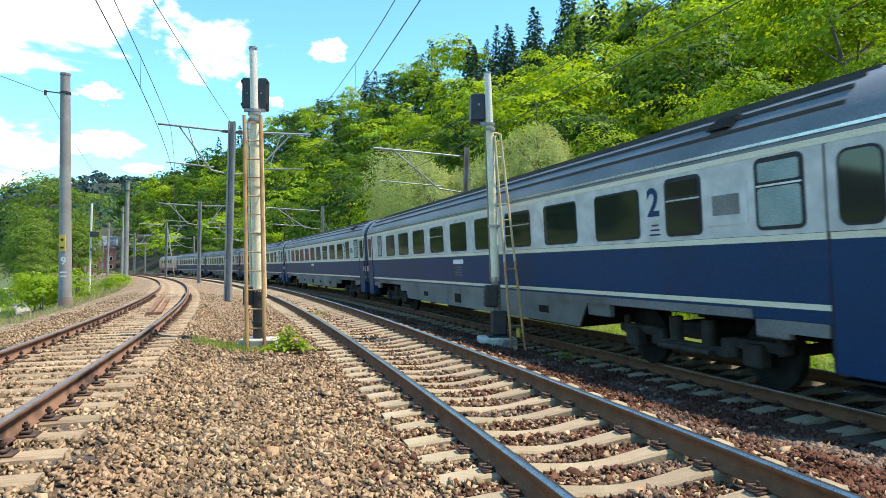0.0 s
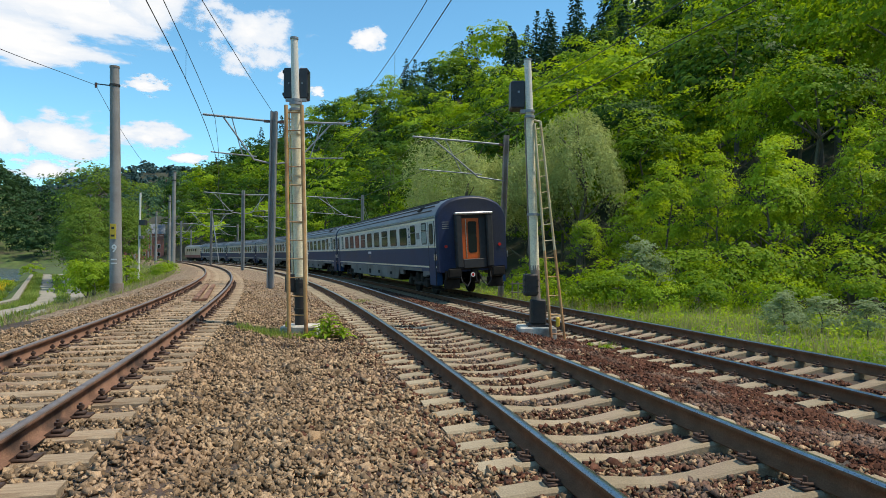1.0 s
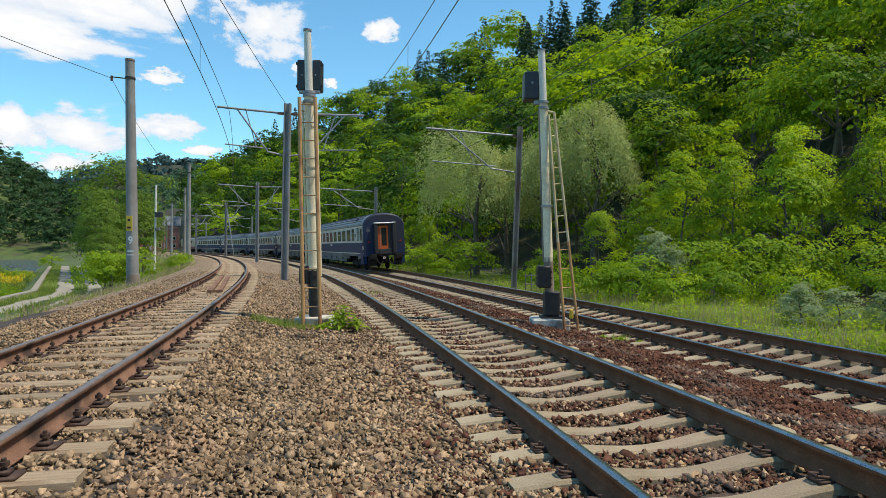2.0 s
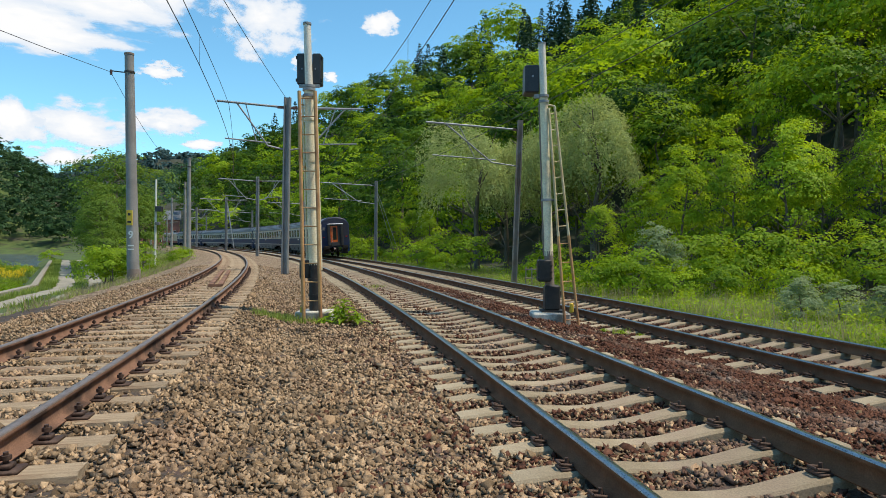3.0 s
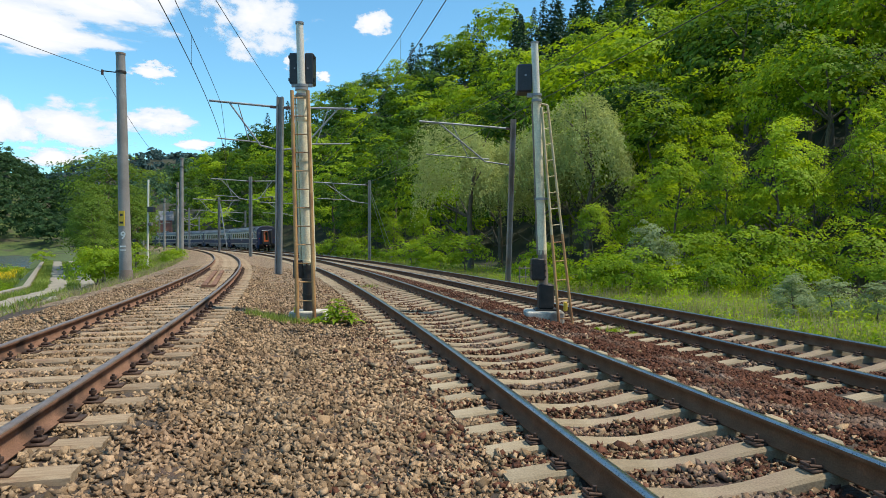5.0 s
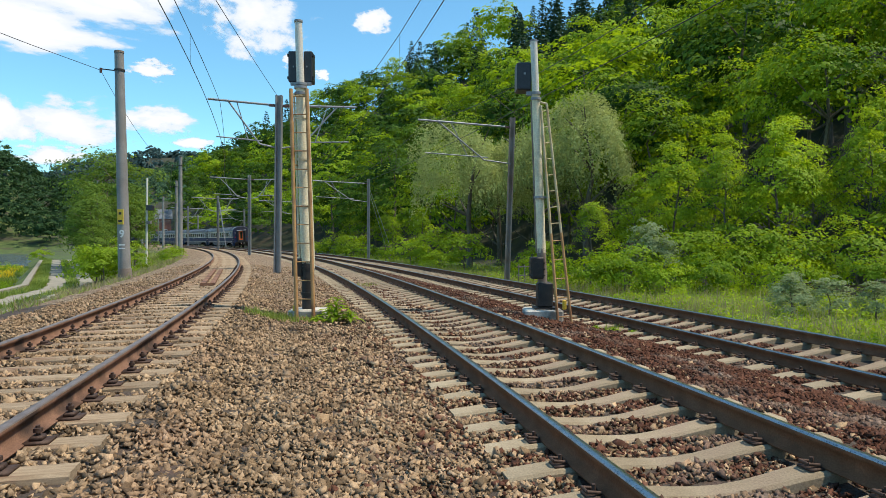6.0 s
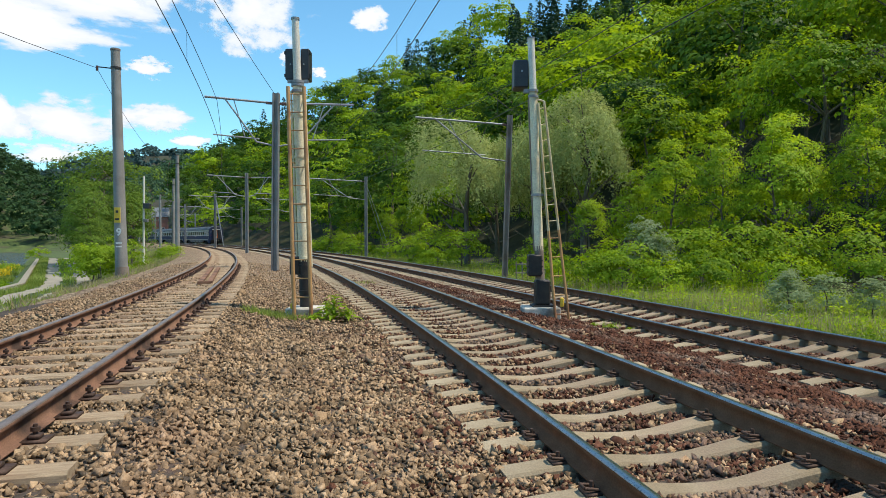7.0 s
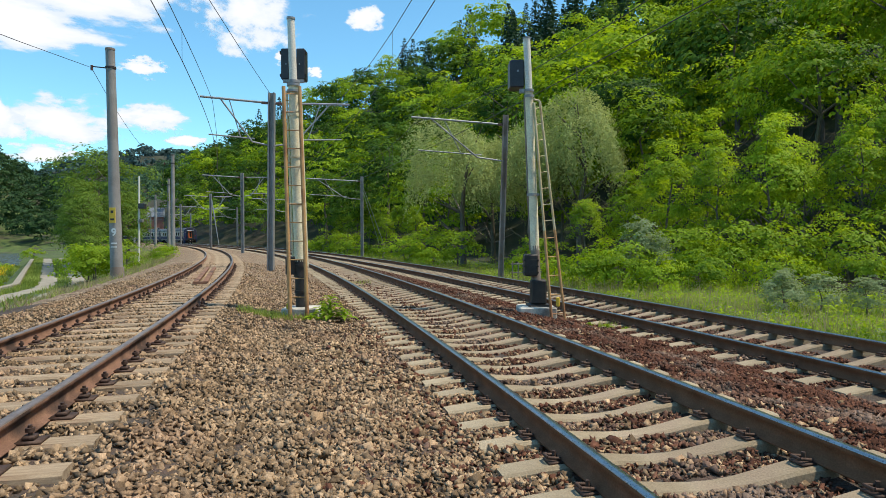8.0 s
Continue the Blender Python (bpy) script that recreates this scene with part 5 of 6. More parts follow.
# the willows and the row of young trees beyond the main track
for x, y, s, w in ((2.0, 54, 1.2, 0.95), (4.8, 58, 1.05, 0.9), (10.2, 47, 1.28, 0.85), (7.2, 52, 1.15, 0.85)):
    plant("willow", x, y, s, wide=w)
for x, y, s in ((12.6, 36, 1.0), (14.6, 34, 0.92), (16.9, 33, 1.05), (18.8, 33.5, 0.86), (20.8, 32, 0.95), (22.6, 31, 0.88), (11.3, 38.5, 0.82), (15.7, 38, 1.12),
                (19.4, 37, 1.1), (23.4, 35, 1.05), (25.6, 31, 0.92), (27.6, 29.5, 0.95), (13.4, 40.5, 0.9), (9.2, 41, 0.72), (30, 28, 1.0), (26.6, 35, 1.1),
                (-8.0, 86, 0.85), (-11.5, 92, 1.05), (-5.0, 80, 0.95), (-6.2, 76, 0.7), (-2.6, 69, 0.75), (-14.4, 99, 0.9), (21.5, 27.5, 0.6), (24.5, 26, 0.66)):
    plant("mid", x, y, s)
for x, y, s in ((6.6, 29.5, 0.9), (7.9, 28.6, 0.95), (9.4, 27.8, 0.8), (5.6, 31.5, 0.75), (10.9, 27.3, 0.75), (8.8, 31, 1.2), (11.8, 29.5, 1.0), (4.9, 37, 0.8), (-0.4, 48, 0.9),
                (-2.5, 55, 0.9), (-6.0, 65, 0.9), (-9.5, 76, 1.0), (-13.0, 85, 1.0), (-17.5, 97, 1.1), (14.0, 27, 0.9), (17.5, 26.5, 0.9), (-3.4, 63, 1.3), (-21.6, 106, 1.1)):
    plant("bush", x, y, s)
for x, y, s in ((9.6, 31.0, 1.15), (10.2, 30.2, 0.9), (21.0, 28.0, 1.0)):
    plant("silver", x, y, s)
for x, y, s, w in ((10.2, 19.2, 0.5, 1.5), (11.6, 19.6, 0.48, 1.6), (12.6, 19.0, 0.46, 1.5), (11.0, 20.6, 0.5, 1.5)):
    plant("silver", x, y, s, wide=w)
for x, y, s in ((13.5, 30.5, 1.0), (16.0, 29.8, 1.05), (18.6, 29.4, 1.1), (12.4, 33, 1.2), (15.2, 31.5, 1.2), (21.5, 29.5, 1.3), (24.0, 28, 1.2), (26.5, 27, 1.2), (6.5, 44, 1.0), (1.4, 49, 1.2), (-1.2, 58, 1.3),
                (12.8, 43, 1.6), (16.2, 42, 1.6), (20.4, 41, 1.6), (24.8, 40, 1.6), (28.5, 37, 1.6), (-11.6, 82, 1.2), (-16, 94, 1.3)):
    plant("bush_dark", x, y, s)
# bushes and trees beside the river path, on the other side
for x, y, s, w in ((-22.4, 42.5, 1.0, 1.0), (-23.6, 43.8, 1.15, 1.05), (-22.6, 45.2, 1.0, 1.0), (-25.2, 47.5, 1.1, 1.0), (-20.9, 50, 0.5, 1.2), (-24.4, 58, 0.55, 1.2)):
    plant("bush_dark", x, y, s, wide=w)
for x, y, s in ((-31.8, 58, 0.85), (-33.6, 62, 1.0), (-31.2, 64, 0.95), (-36.2, 66, 1.1), (-33.8, 69, 1.12), (-38.6, 70.5, 1.1), (-36.4, 76, 1.15), (-41.8, 76, 1.1), (-29.8, 55, 0.6), (-44.5, 82, 1.15), (-40, 84, 1.1), (-49, 90, 1.1)):
    plant("bank", x, y, s)
for x, y, s in ((-39.6, 75, 1.12), (-36.6, 73, 1.02), (-41.4, 79, 1.05)):
    plant("open", x, y, s)
for x, y, s in ((-36.8, 52.5, 0.8), (-38.5, 55, 0.9), (-58, 86, 1.0), (-66, 93, 1.1), (-61, 98, 1.0)):
    plant("bush", x, y, s)

# the wooded slope: single trees near by, joined woods farther up and along
FAR = {"beech": [], "dark": [], "spruce": []}
rs = np.random.default_rng(42)
NEAR_TREES = []
s_ = -14.0
while s_ < 370:
    step = 7.3 + max(0, s_ - 110) * 0.012
    d_ = 27.0 if s_ < 34 else (21.0 if s_ < 60 else 15.0)
    while d_ < 113:
        s, d = s_ + rs.uniform(-2.6, 2.6), d_ + rs.uniform(-2.4, 2.4)
        x, y, th = RIGHT.at(s, d)
        k = rs.random()
        bear = math.degrees(math.atan2(x, y))
        if d > (68 if 2 < bear < 22 else 86):
            kind = "spruce" if k < (0.62 if bear > 2 else 0.42) else ("dark" if k < 0.75 else "beech")
        # mostly dark trees farther along: the slope's shade is put into leaf colour
        elif d < 48 and s > 62:
            kind = "dark" if k < 0.78 else "beech"
        elif s > 150:
            kind = "spruce" if k < 0.04 else ("dark" if k < 0.8 else "beech")
        else:
            kind = "spruce" if k < 0.06 and d > 50 else ("dark" if k < 0.26 else "beech")
        size = rs.uniform(0.7, 1.35) * (0.8 if d < 24 else 1.0)
        if -0.46 < math.atan2(x, y) < 0.7 and not (s > 140 and math.atan2(x, y) < (-0.385 if d < 40 else -0.37)):
            if d < 46 and s < 118:
                if kind != "spruce" and math.hypot(x, y) > 62:
                    kind += "_far"
                NEAR_TREES.append((kind, float(x), float(y), size))
            else:
                FAR[kind].append((float(x), float(y), size * (1.15 if kind == "spruce" else 1.05)))
        d_ += step * (0.98 if s_ < 180 else 1.15)
    s_ += step
for kind, x, y, size in NEAR_TREES:
    plant(kind, x, y, size, sink=0.4)


def wood(name, label, places, makers, mat, pick=3):
    """A far stand of trees, joined."""
    r = np.random.default_rng(len(places))
    temps = [makers(r) for _ in range(pick)]
    P = np.array(places)
    z = terrain(P[:, 0], P[:, 1]) - 0.5
    V, F = [], []
    base = 0
    for i, (x, y, s) in enumerate(places):
        tv, tf = temps[r.integers(pick)]
        a = r.uniform(0, math.tau)
        c, q = math.cos(a), math.sin(a)
        v = np.stack([(tv[:, 0] * c - tv[:, 1] * q) * s + x, (tv[:, 0] * q + tv[:, 1] * c) * s + y, tv[:, 2] * s * r.uniform(0.9, 1.15) + z[i]], 1)
        V.append(v)
        F.append(tf + base)
        base += len(tv)
    return tagged(new(name, mesh_np(name, np.concatenate(V), np.concatenate(F), M[mat])), label, "woodland", kind="stuff")


FAR_WORDS = {"beech": "bright green beech wood covering the steep slope", "dark": "deep green broadleaf wood covering the steep slope"}
for kind, mat in (("beech", "leaf_beech"), ("dark", "leaf_dark")):
    for stand in range(4):
        places = FAR[kind][stand::4]
        close = [p for p in places if math.hypot(p[0], p[1]) < 145]
        away = [p for p in places if math.hypot(p[0], p[1]) >= 145]
        if close:
            wood("woodland", FAR_WORDS[kind], close, lambda r: crown_broad(r, 16, 10.5, 46, 34, 0.52, 0.3), mat, 3)
        if away:
            wood("woodland", FAR_WORDS[kind], away, lambda r: crown_broad(r, 16, 10.5, 38, 26, 0.66, 0.34), mat, 3)
wood("woodland", "dark spruces along the top of the slope", FAR["spruce"], lambda r: crown_spruce(r, 19, 8.4, 26, 62, 0.95), "needles", 4)
hill = []
while len(hill) < 950:
    x, y = rs.uniform(-580, -70), rs.uniform(480, 930)
    if -0.62 < x / y < -0.15:
        hill.append((x, y, rs.uniform(0.75, 1.2)))
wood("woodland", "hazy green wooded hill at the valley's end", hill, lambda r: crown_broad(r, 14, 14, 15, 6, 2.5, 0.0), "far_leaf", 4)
hill = []
for _ in range(650):
    x, y = rs.uniform(-1300, -150), rs.uniform(1350, 1900)
    hill.append((x, y, rs.uniform(1.0, 1.7)))
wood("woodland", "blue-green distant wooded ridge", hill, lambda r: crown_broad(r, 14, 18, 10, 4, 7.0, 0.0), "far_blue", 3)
hill, tips = [], []
while len(hill) < 470:
    b, q = radians(rs.uniform(-47, -26)), rs.uniform(170, 480)
    x, y = q * math.sin(b), q * math.cos(b)
    if float(terrain(x, y)) > -0.6 and not (q < 300 and b > radians(-27.5)):
        (tips if rs.random() < 0.12 and q > 330 else hill).append((x, y, rs.uniform(0.6, 1.05)))
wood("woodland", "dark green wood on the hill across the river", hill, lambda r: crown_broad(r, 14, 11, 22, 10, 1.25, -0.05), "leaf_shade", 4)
wood("woodland", "dark spruces on the hill across the river", tips, lambda r: crown_spruce(r, 17, 6.5, 18, 30, 1.4), "needles", 3)


# ---------------------------------------------------------------- grass and weeds


def blades(name, label, pts, h, mat, width=0.05, lean=0.35):
    r = np.random.default_rng(len(pts))
    n = len(pts)
    a = r.uniform(0, math.tau, n)
    H = h * r.uniform(0.5, 1.3, n)
    side = np.stack([np.cos(a), np.sin(a), 0 * a], 1) * (width * r.uniform(0.6, 1.3, n))[:, None] / 2
    tip = np.stack([r.normal(0, lean, n) * H, r.normal(0, lean, n) * H, H], 1)
    V = np.stack([pts - side, pts + side, pts + tip * 0.6 + side * 0.8, pts + tip], 1)
    F = np.arange(4 * n).reshape(n, 4)
    return tagged(new(name, mesh_np(name, V.reshape(-1, 3), F, M[mat])), label, "grass", kind="stuff")


def strip(track, s0, s1, d0, d1, n, patch=None):
    s, d = rs.uniform(s0, s1, n), rs.uniform(d0, d1, n)
    x, y, _ = track.at(s, d)
    if patch:
        q = smooth_noise(x, y, patch, 9) > -0.1
        x, y = x[q], y[q]
    s, d = MID.near(x, y, 2)
    z = np.where((d > -11) & (d < 9.5), np.maximum(terrain(x, y), bed_height(x, y)), terrain(x, y))
    return np.stack([x, y, z - 0.02], -1)


blades("grass", "tall fresh grass beyond the main track", np.concatenate([strip(RIGHT, 0, 30, 3.0, 14, 36000), strip(RIGHT, 30, 90, 3.4, 10, 14000)]), 0.26, "grass", 0.035, 0.6)
blades("grass", "dry stems among the grass beyond the main track", np.concatenate([strip(RIGHT, 8, 70, 3.2, 6.5, 4200, 6), strip(RIGHT, 8, 30, 4, 12, 2500, 5)]), 0.62, "drygrass", 0.02, 0.2)


def herbs(name, label, pts, tall, size, mat):
    """Low leafy growth: single leaves at all heights up to tall, in uneven clumps."""
    r = np.random.default_rng(len(pts))
    q = smooth_noise(pts[:, 0], pts[:, 1], 2.6, 4) * 0.5 + 0.6
    P = pts + np.stack([0 * q, 0 * q, r.uniform(0.05, 1, len(pts)) * tall * np.clip(q, 0.15, 1.2)], 1)
    V, F = kites(P, r.normal(0, 0.6, (len(pts), 3)) + np.array([0, 0, 0.7]), np.full(len(pts), size), r, 0.5)
    return tagged(new(name, mesh_np(name, V, F, M[mat])), label, "undergrowth", kind="stuff")


herbs("undergrowth", "mixed low leafy weeds beyond the main track", np.concatenate([strip(RIGHT, 0, 32, 3.4, 15, 26000), strip(RIGHT, 32, 90, 3.8, 13, 12000)]), 0.55, 0.11, "leaf_mid")
herbs("undergrowth", "pale silvery weeds along the main track", strip(RIGHT, 2, 50, 3.0, 6.0, 9000, 4), 0.4, 0.08, "leaf_silver")
left_pts = np.concatenate([strip(LEFT, 4, 60, -9.2, -3.1, 30000, 3.5), strip(LEFT, 60, 150, -9, -3.0, 9000)])
rs.shuffle(left_pts)
blades("grass", "patchy fresh grass on the bank beside the siding", left_pts[: len(left_pts) * 4 // 10], 0.2, "grass", 0.03, 0.6)
blades("grass", "dry straw-coloured grass on the bank beside the siding", left_pts[len(left_pts) * 4 // 10:], 0.3, "drygrass", 0.022, 0.45)


def bank_strip(s0, s1, e0, e1, n, patch=None, z=None):
    """Places beside the river path, e metres to the left of its middle."""
    s, e = rs.uniform(s0, s1, n), rs.uniform(e0, e1, n)
    x, y, _ = LEFT.at(s, -path_off(s) - e)
    if patch:
        q = smooth_noise(x, y, patch, 9) > -0.1
        x, y = x[q], y[q]
    return np.stack([x, y, terrain(x, y) - 0.02 if z is None else np.full(len(x), z)], -1)


blades("grass", "lush grass along the river path", np.concatenate([bank_strip(10, 115, 1.6, 2.9, 9000), bank_strip(10, 115, -3.2, -1.5, 9000), bank_strip(12, 110, -0.4, 0.4, 3500, 5), bank_strip(40, 115, -12, -3.2, 9000)]), 0.3, "grass", 0.05)


def on_bed(cx, cy, r, n):
    a, q = rs.uniform(0, math.tau, n), r * np.sqrt(rs.uniform(0, 1, n))
    x, y = cx + q * np.cos(a), cy + q * np.sin(a) * 0.6
    return np.stack([x, y, bed_height(x, y) - 0.01], -1)


tufts = np.concatenate([on_bed(-3.35, 12.2, 0.45, 420), on_bed(-3.0, 11.9, 0.3, 240), on_bed(-2.4, 12.0, 0.35, 120), on_bed(3.35, 12.9, 0.22, 60), on_bed(-2.6, 22, 0.4, 90), on_bed(-3.0, 27, 0.4, 80)])
blades("grass", "small grass tufts growing out of the ballast", tufts, 0.14, "grass", 0.014, 0.4)


def weed(x, y, h, n, leaf, label):
    """A leafy weed: stems with long toothed leaves turned outward."""
    r = np.random.default_rng(int(x * 50 + y * 10) % 999)
    z = float(bed_height(np.array([x]), np.array([y]))[0])
    c = thing("weed", label, "weed", "weeds", at=Matrix.Translation((x, y, z)))
    for k in range(n):
        bm = bmnew()
        a = k * 2.4 + r.uniform(-0.3, 0.3)
        f = (k + 1) / n
        L = leaf * (1.25 - 0.7 * f) * r.uniform(0.8, 1.2)
        d, s = Vector((math.cos(a), math.sin(a), 0)), Vector((-math.sin(a), math.cos(a), 0))
        p0 = Vector((0, 0, h * f * 0.8))
        pts = [p0, p0 + d * L * 0.35 + Vector((0, 0, L * 0.25)), p0 + d * L * 0.75 + Vector((0, 0, L * 0.22)), p0 + d * L * 1.05]
        w = [0.012, L * 0.17, L * 0.12, 0.004]
        A = [bm.verts.new(p - s * q) for p, q in zip(pts, w)]
        Cn = [bm.verts.new(p - Vector((0, 0, q * 0.35))) for p, q in zip(pts, w)]
        B = [bm.verts.new(p + s * q) for p, q in zip(pts, w)]
        for i in range(3):
            bm.faces.new((A[i], Cn[i], Cn[i + 1], A[i + 1]))
            bm.faces.new((Cn[i], B[i], B[i + 1], Cn[i + 1]))
        part("leaf", bm, M["leaf_mid"], c)
    one_tube("stem", c, M["leaf_mid"], (0, 0, -0.02), (0.02, 0, h * 0.85), 0.008, 0.004, 6)


for x, y, h, n, lf in ((-2.02, 12.0, 0.58, 30, 0.27), (-2.2, 12.25, 0.36, 20, 0.24), (-1.78, 12.1, 0.26, 16, 0.24), (-2.35, 11.85, 0.14, 12, 0.2), (3.3, 12.75, 0.1, 14, 0.13), (3.6, 12.45, 0.08, 12, 0.12), (3.05, 13.1, 0.08, 10, 0.12)):
    weed(x, y, h, n, lf, "leafy green weed growing in the ballast")

# ---------------------------------------------------------------- river, path, plank, house


def ribbon(name, label, cat, track, d0, d1, s0, s1, z, mat, kind="structure", crown=0.0):
    S, Dn0 = np.arange(s0, s1, 1.0), np.linspace(d0, d1, 9)
    V = []
    for s in S:
        x, y, th = track.at(s)
        Dn = Dn0 - path_off(s)
        wob = 0.15 * np.sin(s * 0.6) + 0.1 * np.sin(s * 1.7)
        zz = (terrain(x + (Dn + wob) * math.cos(th), y + (Dn + wob) * math.sin(th)) + 0.03) if z is None else np.full(9, z)
        V.append(np.stack([x + (Dn + wob) * math.cos(th), y + (Dn + wob) * math.sin(th), zz], -1))
    return tagged(new(name, mesh_np(name, np.concatenate(V), grid_faces(len(S), 9), mat, True)), label, cat, kind=kind)


ribbon("river_water", "shallow blue-grey river beyond the path", "water", LEFT, -44, -3.4, -20, 330, -3.0, M["water"])
ribbon("path", "pale gravel wheel track of the river path", "path", LEFT, -1.55, -0.45, 0, 116, None, M["path"])
ribbon("path", "pale gravel wheel track of the river path", "path", LEFT, 0.45, 1.55, 0, 116, None, M["path"])
blades("flowers", "yellow flowers on a gravel bar in the river", bank_strip(84, 116, 5.5, 10, 2600, 9, -2.95), 0.5, "flower", 0.2)
blades("grass", "green growth on a gravel bar in the river", bank_strip(66, 116, 4.6, 11, 7000, 9, -3.0), 0.45, "grass", 0.12)

wall_root = thing("river_wall", "low pale concrete wall along the river path", "wall", kind="structure")
bm = bmnew()
box(bm, -1.0, 1.0, -0.2, 0.2, -0.9, 0.32, 0.03)
wall_block = part("wall_block", bm, M["path"], wall_root)
for k in range(46):
    s = 14 + 2.05 * k
    x, y, th = LEFT.at(s, -path_off(s) - 2.9)
    xn, yn, _ = LEFT.at(s + 1, -path_off(s + 1) - 2.9)
    th = math.atan2(float(x - xn), float(yn - y))
    ob = wall_block if k == 0 else new("wall_block", wall_block.data)
    ob.parent = wall_root
    ob.matrix_world = Matrix.Translation((x, y, -1.8)) @ Matrix.Rotation(th + math.pi / 2, 4, "Z")

x, y, th = LEFT.at(21.8, 0.05)
c = thing("plank", "rusty brown board lying between the siding rails", "board", at=Matrix.Translation((x, y, LEFT.z - 0.14)) @ Matrix.Rotation(th + math.pi / 2 + 0.03, 4, "Z"))
for dy in (-0.12, 0.14):
    one_box("board", c, M["rail_side"], -4.7, 4.7, dy - 0.07, dy + 0.07, -0.02, 0.06, bevel=0.01)
one_box("board_end", c, M["rail_side"], -4.78, -4.7, -0.2, 0.22, -0.02, 0.05)


def house(x, y, w, d, h, turn):
    z = float(terrain(x, y))
    c = thing("house", "red house with a dark roof among the trees", "house", at=pose(x, y, z, 0, 0, turn))
    one_box("wall", c, M["brickhouse"], -w / 2, w / 2, -d / 2, d / 2, -1, h)
    bm = bmnew()
    e = 0.5
    pts = [(-w / 2 - e, -d / 2 - e, h), (w / 2 + e, -d / 2 - e, h), (w / 2 + e, d / 2 + e, h), (-w / 2 - e, d / 2 + e, h), (-w / 2 - e, 0, h + d * 0.4), (w / 2 + e, 0, h + d * 0.4)]
    v = [bm.verts.new(p) for p in pts]
    for q in ((0, 1, 5, 4), (2, 3, 4, 5), (0, 4, 3), (1, 2, 5), (0, 3, 2, 1)):
        bm.faces.new([v[i] for i in q])
    part("roof", bm, M["roof"], c)
    for k in range(3):
        for zz in (1.0, 3.8):
            q = one_box("window", c, M["white"], -w / 2 + 1.2 + k * (w - 3.4) / 2, -w / 2 + 2.2 + k * (w - 3.4) / 2, -d / 2 - 0.06, -d / 2 + 0.05, zz, zz + 1.4)
            one_box("pane", q, M["glass"], -w / 2 + 1.3 + k * (w - 3.4) / 2, -w / 2 + 2.1 + k * (w - 3.4) / 2, -d / 2 - 0.08, -d / 2 - 0.055, zz + 0.1, zz + 1.3)


house(-107, 236, 13, 9, 9, 25)

# ---------------------------------------------------------------- clouds, far off


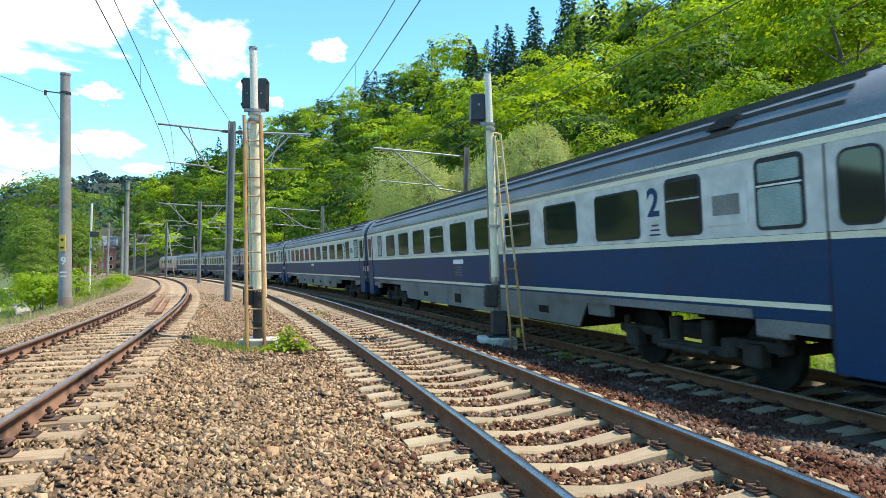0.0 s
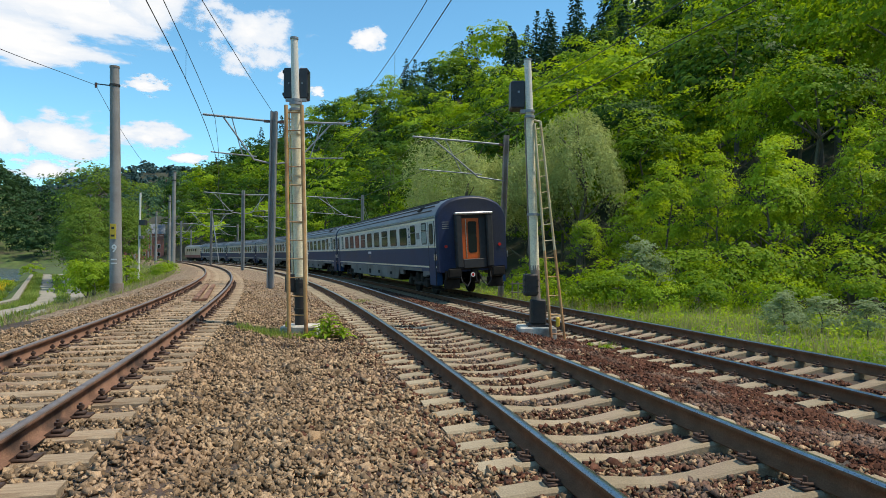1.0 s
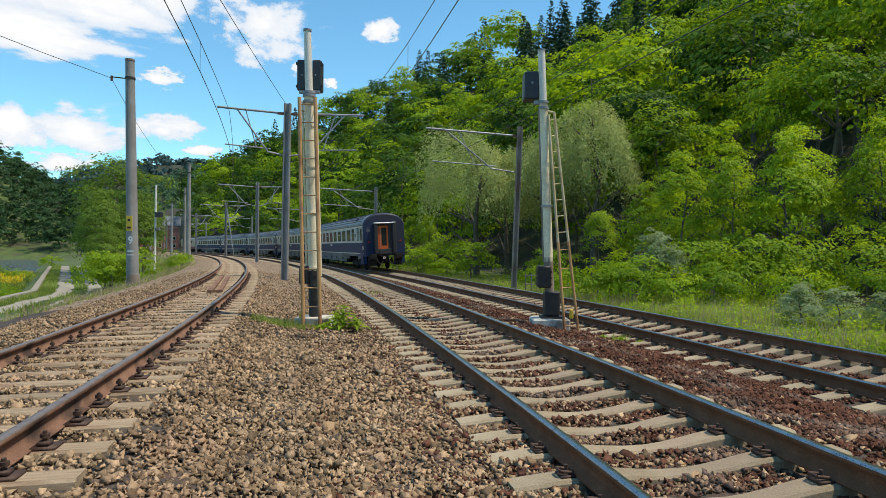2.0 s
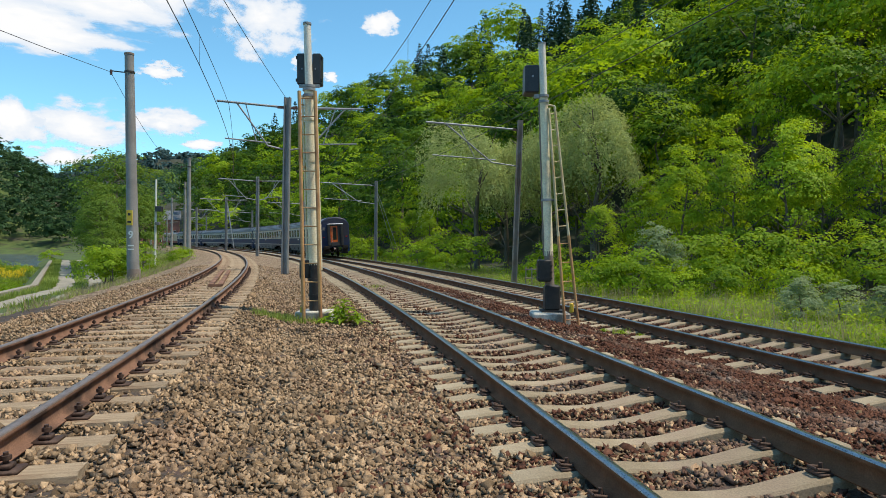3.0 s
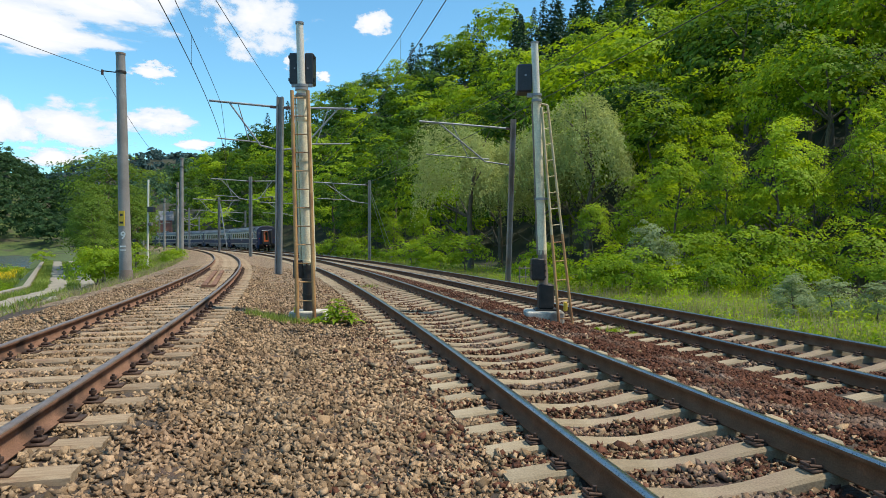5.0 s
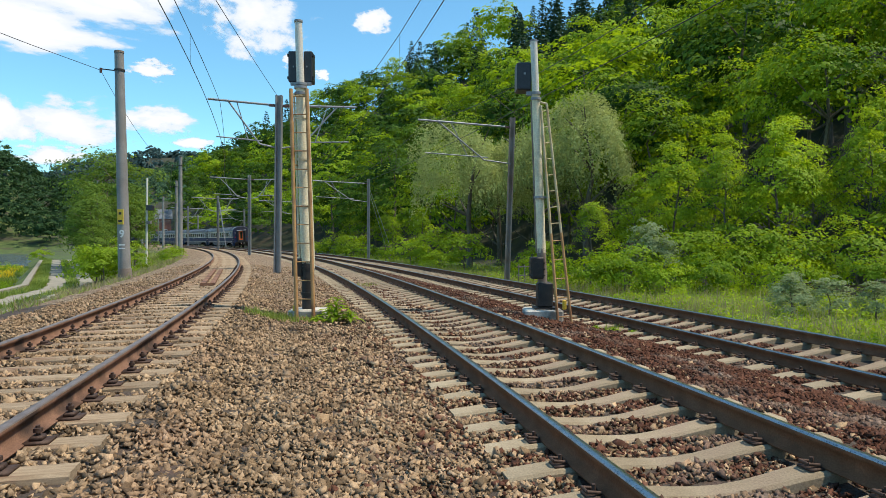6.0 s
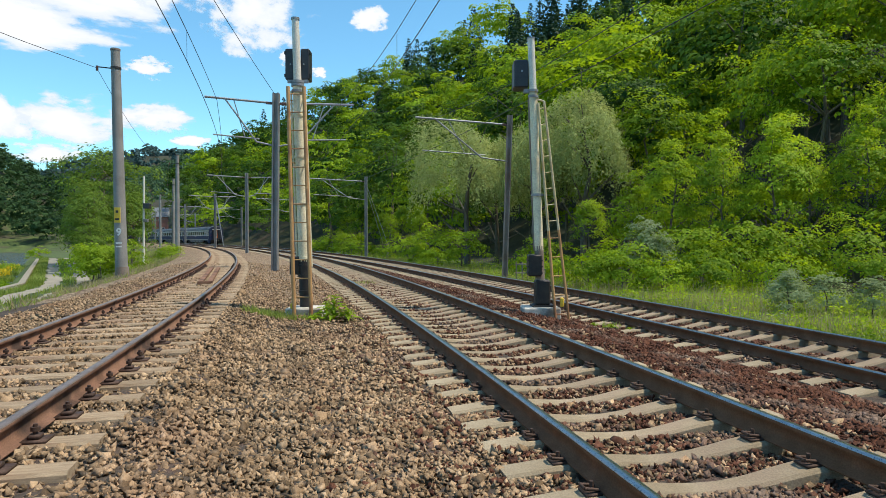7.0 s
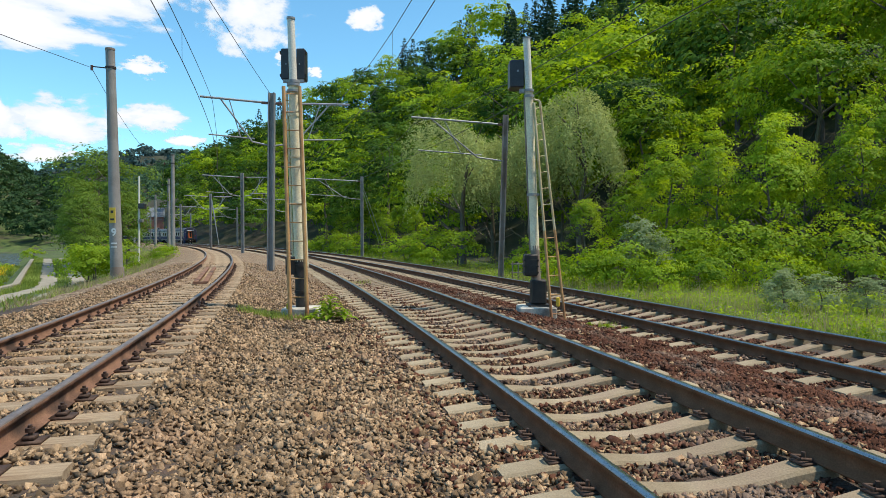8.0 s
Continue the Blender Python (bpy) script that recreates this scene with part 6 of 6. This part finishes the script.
def cloud_material():
    m = bpy.data.materials.new("cloud_vapour")
    m.use_nodes = True
    n, l = m.node_tree.nodes, m.node_tree.links
    n.remove(n["Principled BSDF"])
    co = n.new("ShaderNodeTexCoord").outputs["Object"]
    ln = n.new("ShaderNodeVectorMath")
    ln.operation = "LENGTH"
    l.new(co, ln.inputs[0])

    def noise4(scale, detail):
        q = n.new("ShaderNodeTexNoise")
        q.noise_dimensions = "4D"
        q.inputs["Scale"].default_value, q.inputs["Detail"].default_value, q.inputs["Roughness"].default_value = scale, detail, 0.58
        l.new(co, q.inputs["Vector"])
        w = n.new("ShaderNodeMath")
        w.operation, w.inputs[1].default_value = "MULTIPLY", 40.0
        l.new(n.new("ShaderNodeObjectInfo").outputs["Random"], w.inputs[0])
        l.new(w.outputs[0], q.inputs["W"])
        return q.outputs["Fac"]
    a = n.new("ShaderNodeMath")
    a.operation, a.inputs[1].default_value = "MULTIPLY_ADD", 1.9
    l.new(noise4(1.7, 9.0), a.inputs[0])
    sb = n.new("ShaderNodeMath")
    sb.operation, sb.inputs[0].default_value = "SUBTRACT", -0.28
    l.new(ln.outputs["Value"], sb.inputs[1])
    l.new(sb.outputs[0], a.inputs[2])
    mr = n.new("ShaderNodeMapRange")
    mr.interpolation_type = "SMOOTHSTEP"
    mr.inputs[1].default_value, mr.inputs[2].default_value = 0.0, 0.22
    l.new(a.outputs[0], mr.inputs[0])
    em = n.new("ShaderNodeEmission")
    mx = n.new("ShaderNodeMix")
    mx.data_type = "RGBA"
    mx.inputs[6].default_value, mx.inputs[7].default_value = (0.70, 0.80, 0.93, 1), (1.0, 1.0, 1.0, 1)
    m2 = n.new("ShaderNodeMapRange")
    m2.inputs[1].default_value, m2.inputs[2].default_value = 0.05, 0.5
    l.new(a.outputs[0], m2.inputs[0])
    l.new(m2.outputs[0], mx.inputs[0])
    l.new(mx.outputs[2], em.inputs[0])
    em.inputs[1].default_value = 1.05
    ms = n.new("ShaderNodeMixShader")
    l.new(mr.outputs[0], ms.inputs[0])
    l.new(n.new("ShaderNodeBsdfTransparent").outputs[0], ms.inputs[1])
    l.new(em.outputs[0], ms.inputs[2])
    l.new(ms.outputs[0], n["Material Output"].inputs["Surface"])
    return m


CLOUD = cloud_material()
CLOUD_ME = mesh_np("cloud", np.array([(-1.4, -1.4, 0), (1.4, -1.4, 0), (1.4, 1.4, 0), (-1.4, 1.4, 0)], float), np.array([[0, 1, 2, 3]]), CLOUD)
# bearing (right positive) and height in degrees, half width and half height in degrees
for b, h, w, hh in ((-30.0, 18.4, 13.0, 4.4), (-34.5, 15.6, 11.0, 3.0), (-24.5, 20.5, 6.5, 4.6), (-16.6, 18.2, 6.2, 4.2), (-6.4, 18.4, 2.5, 1.6), (-13.2, 14.9, 1.2, 1.1), (-10.8, 14.0, 1.1, 0.7),
                    (-30.0, 8.9, 6.6, 2.8), (-34.5, 8.6, 3.4, 2.8), (-24.4, 9.4, 4.2, 2.0), (-31.0, 6.4, 3.6, 1.3), (-21.2, 7.9, 2.2, 0.7), (-24.5, 13.4, 2.4, 1.0), (18.0, 20.4, 3.0, 1.6),
                    (-42, 12, 5, 3), (40, 30, 9, 5), (-70, 25, 12, 6), (80, 35, 12, 6), (130, 25, 14, 6), (-130, 28, 14, 6), (180, 22, 12, 5)):
    R = 4200.0
    bb, hr = radians(b), radians(h)
    p = Vector((math.sin(bb) * math.cos(hr), math.cos(bb) * math.cos(hr), math.sin(hr))) * R
    ob = tagged(new("cloud", CLOUD_ME), "white fair-weather cloud in a blue sky", "cloud", "clouds", kind="structure")
    ob.matrix_world = look(p, (0, 0, 0)) @ Matrix.Diagonal((R * math.tan(radians(w)), R * math.tan(radians(hh)), 1, 1))
motions()
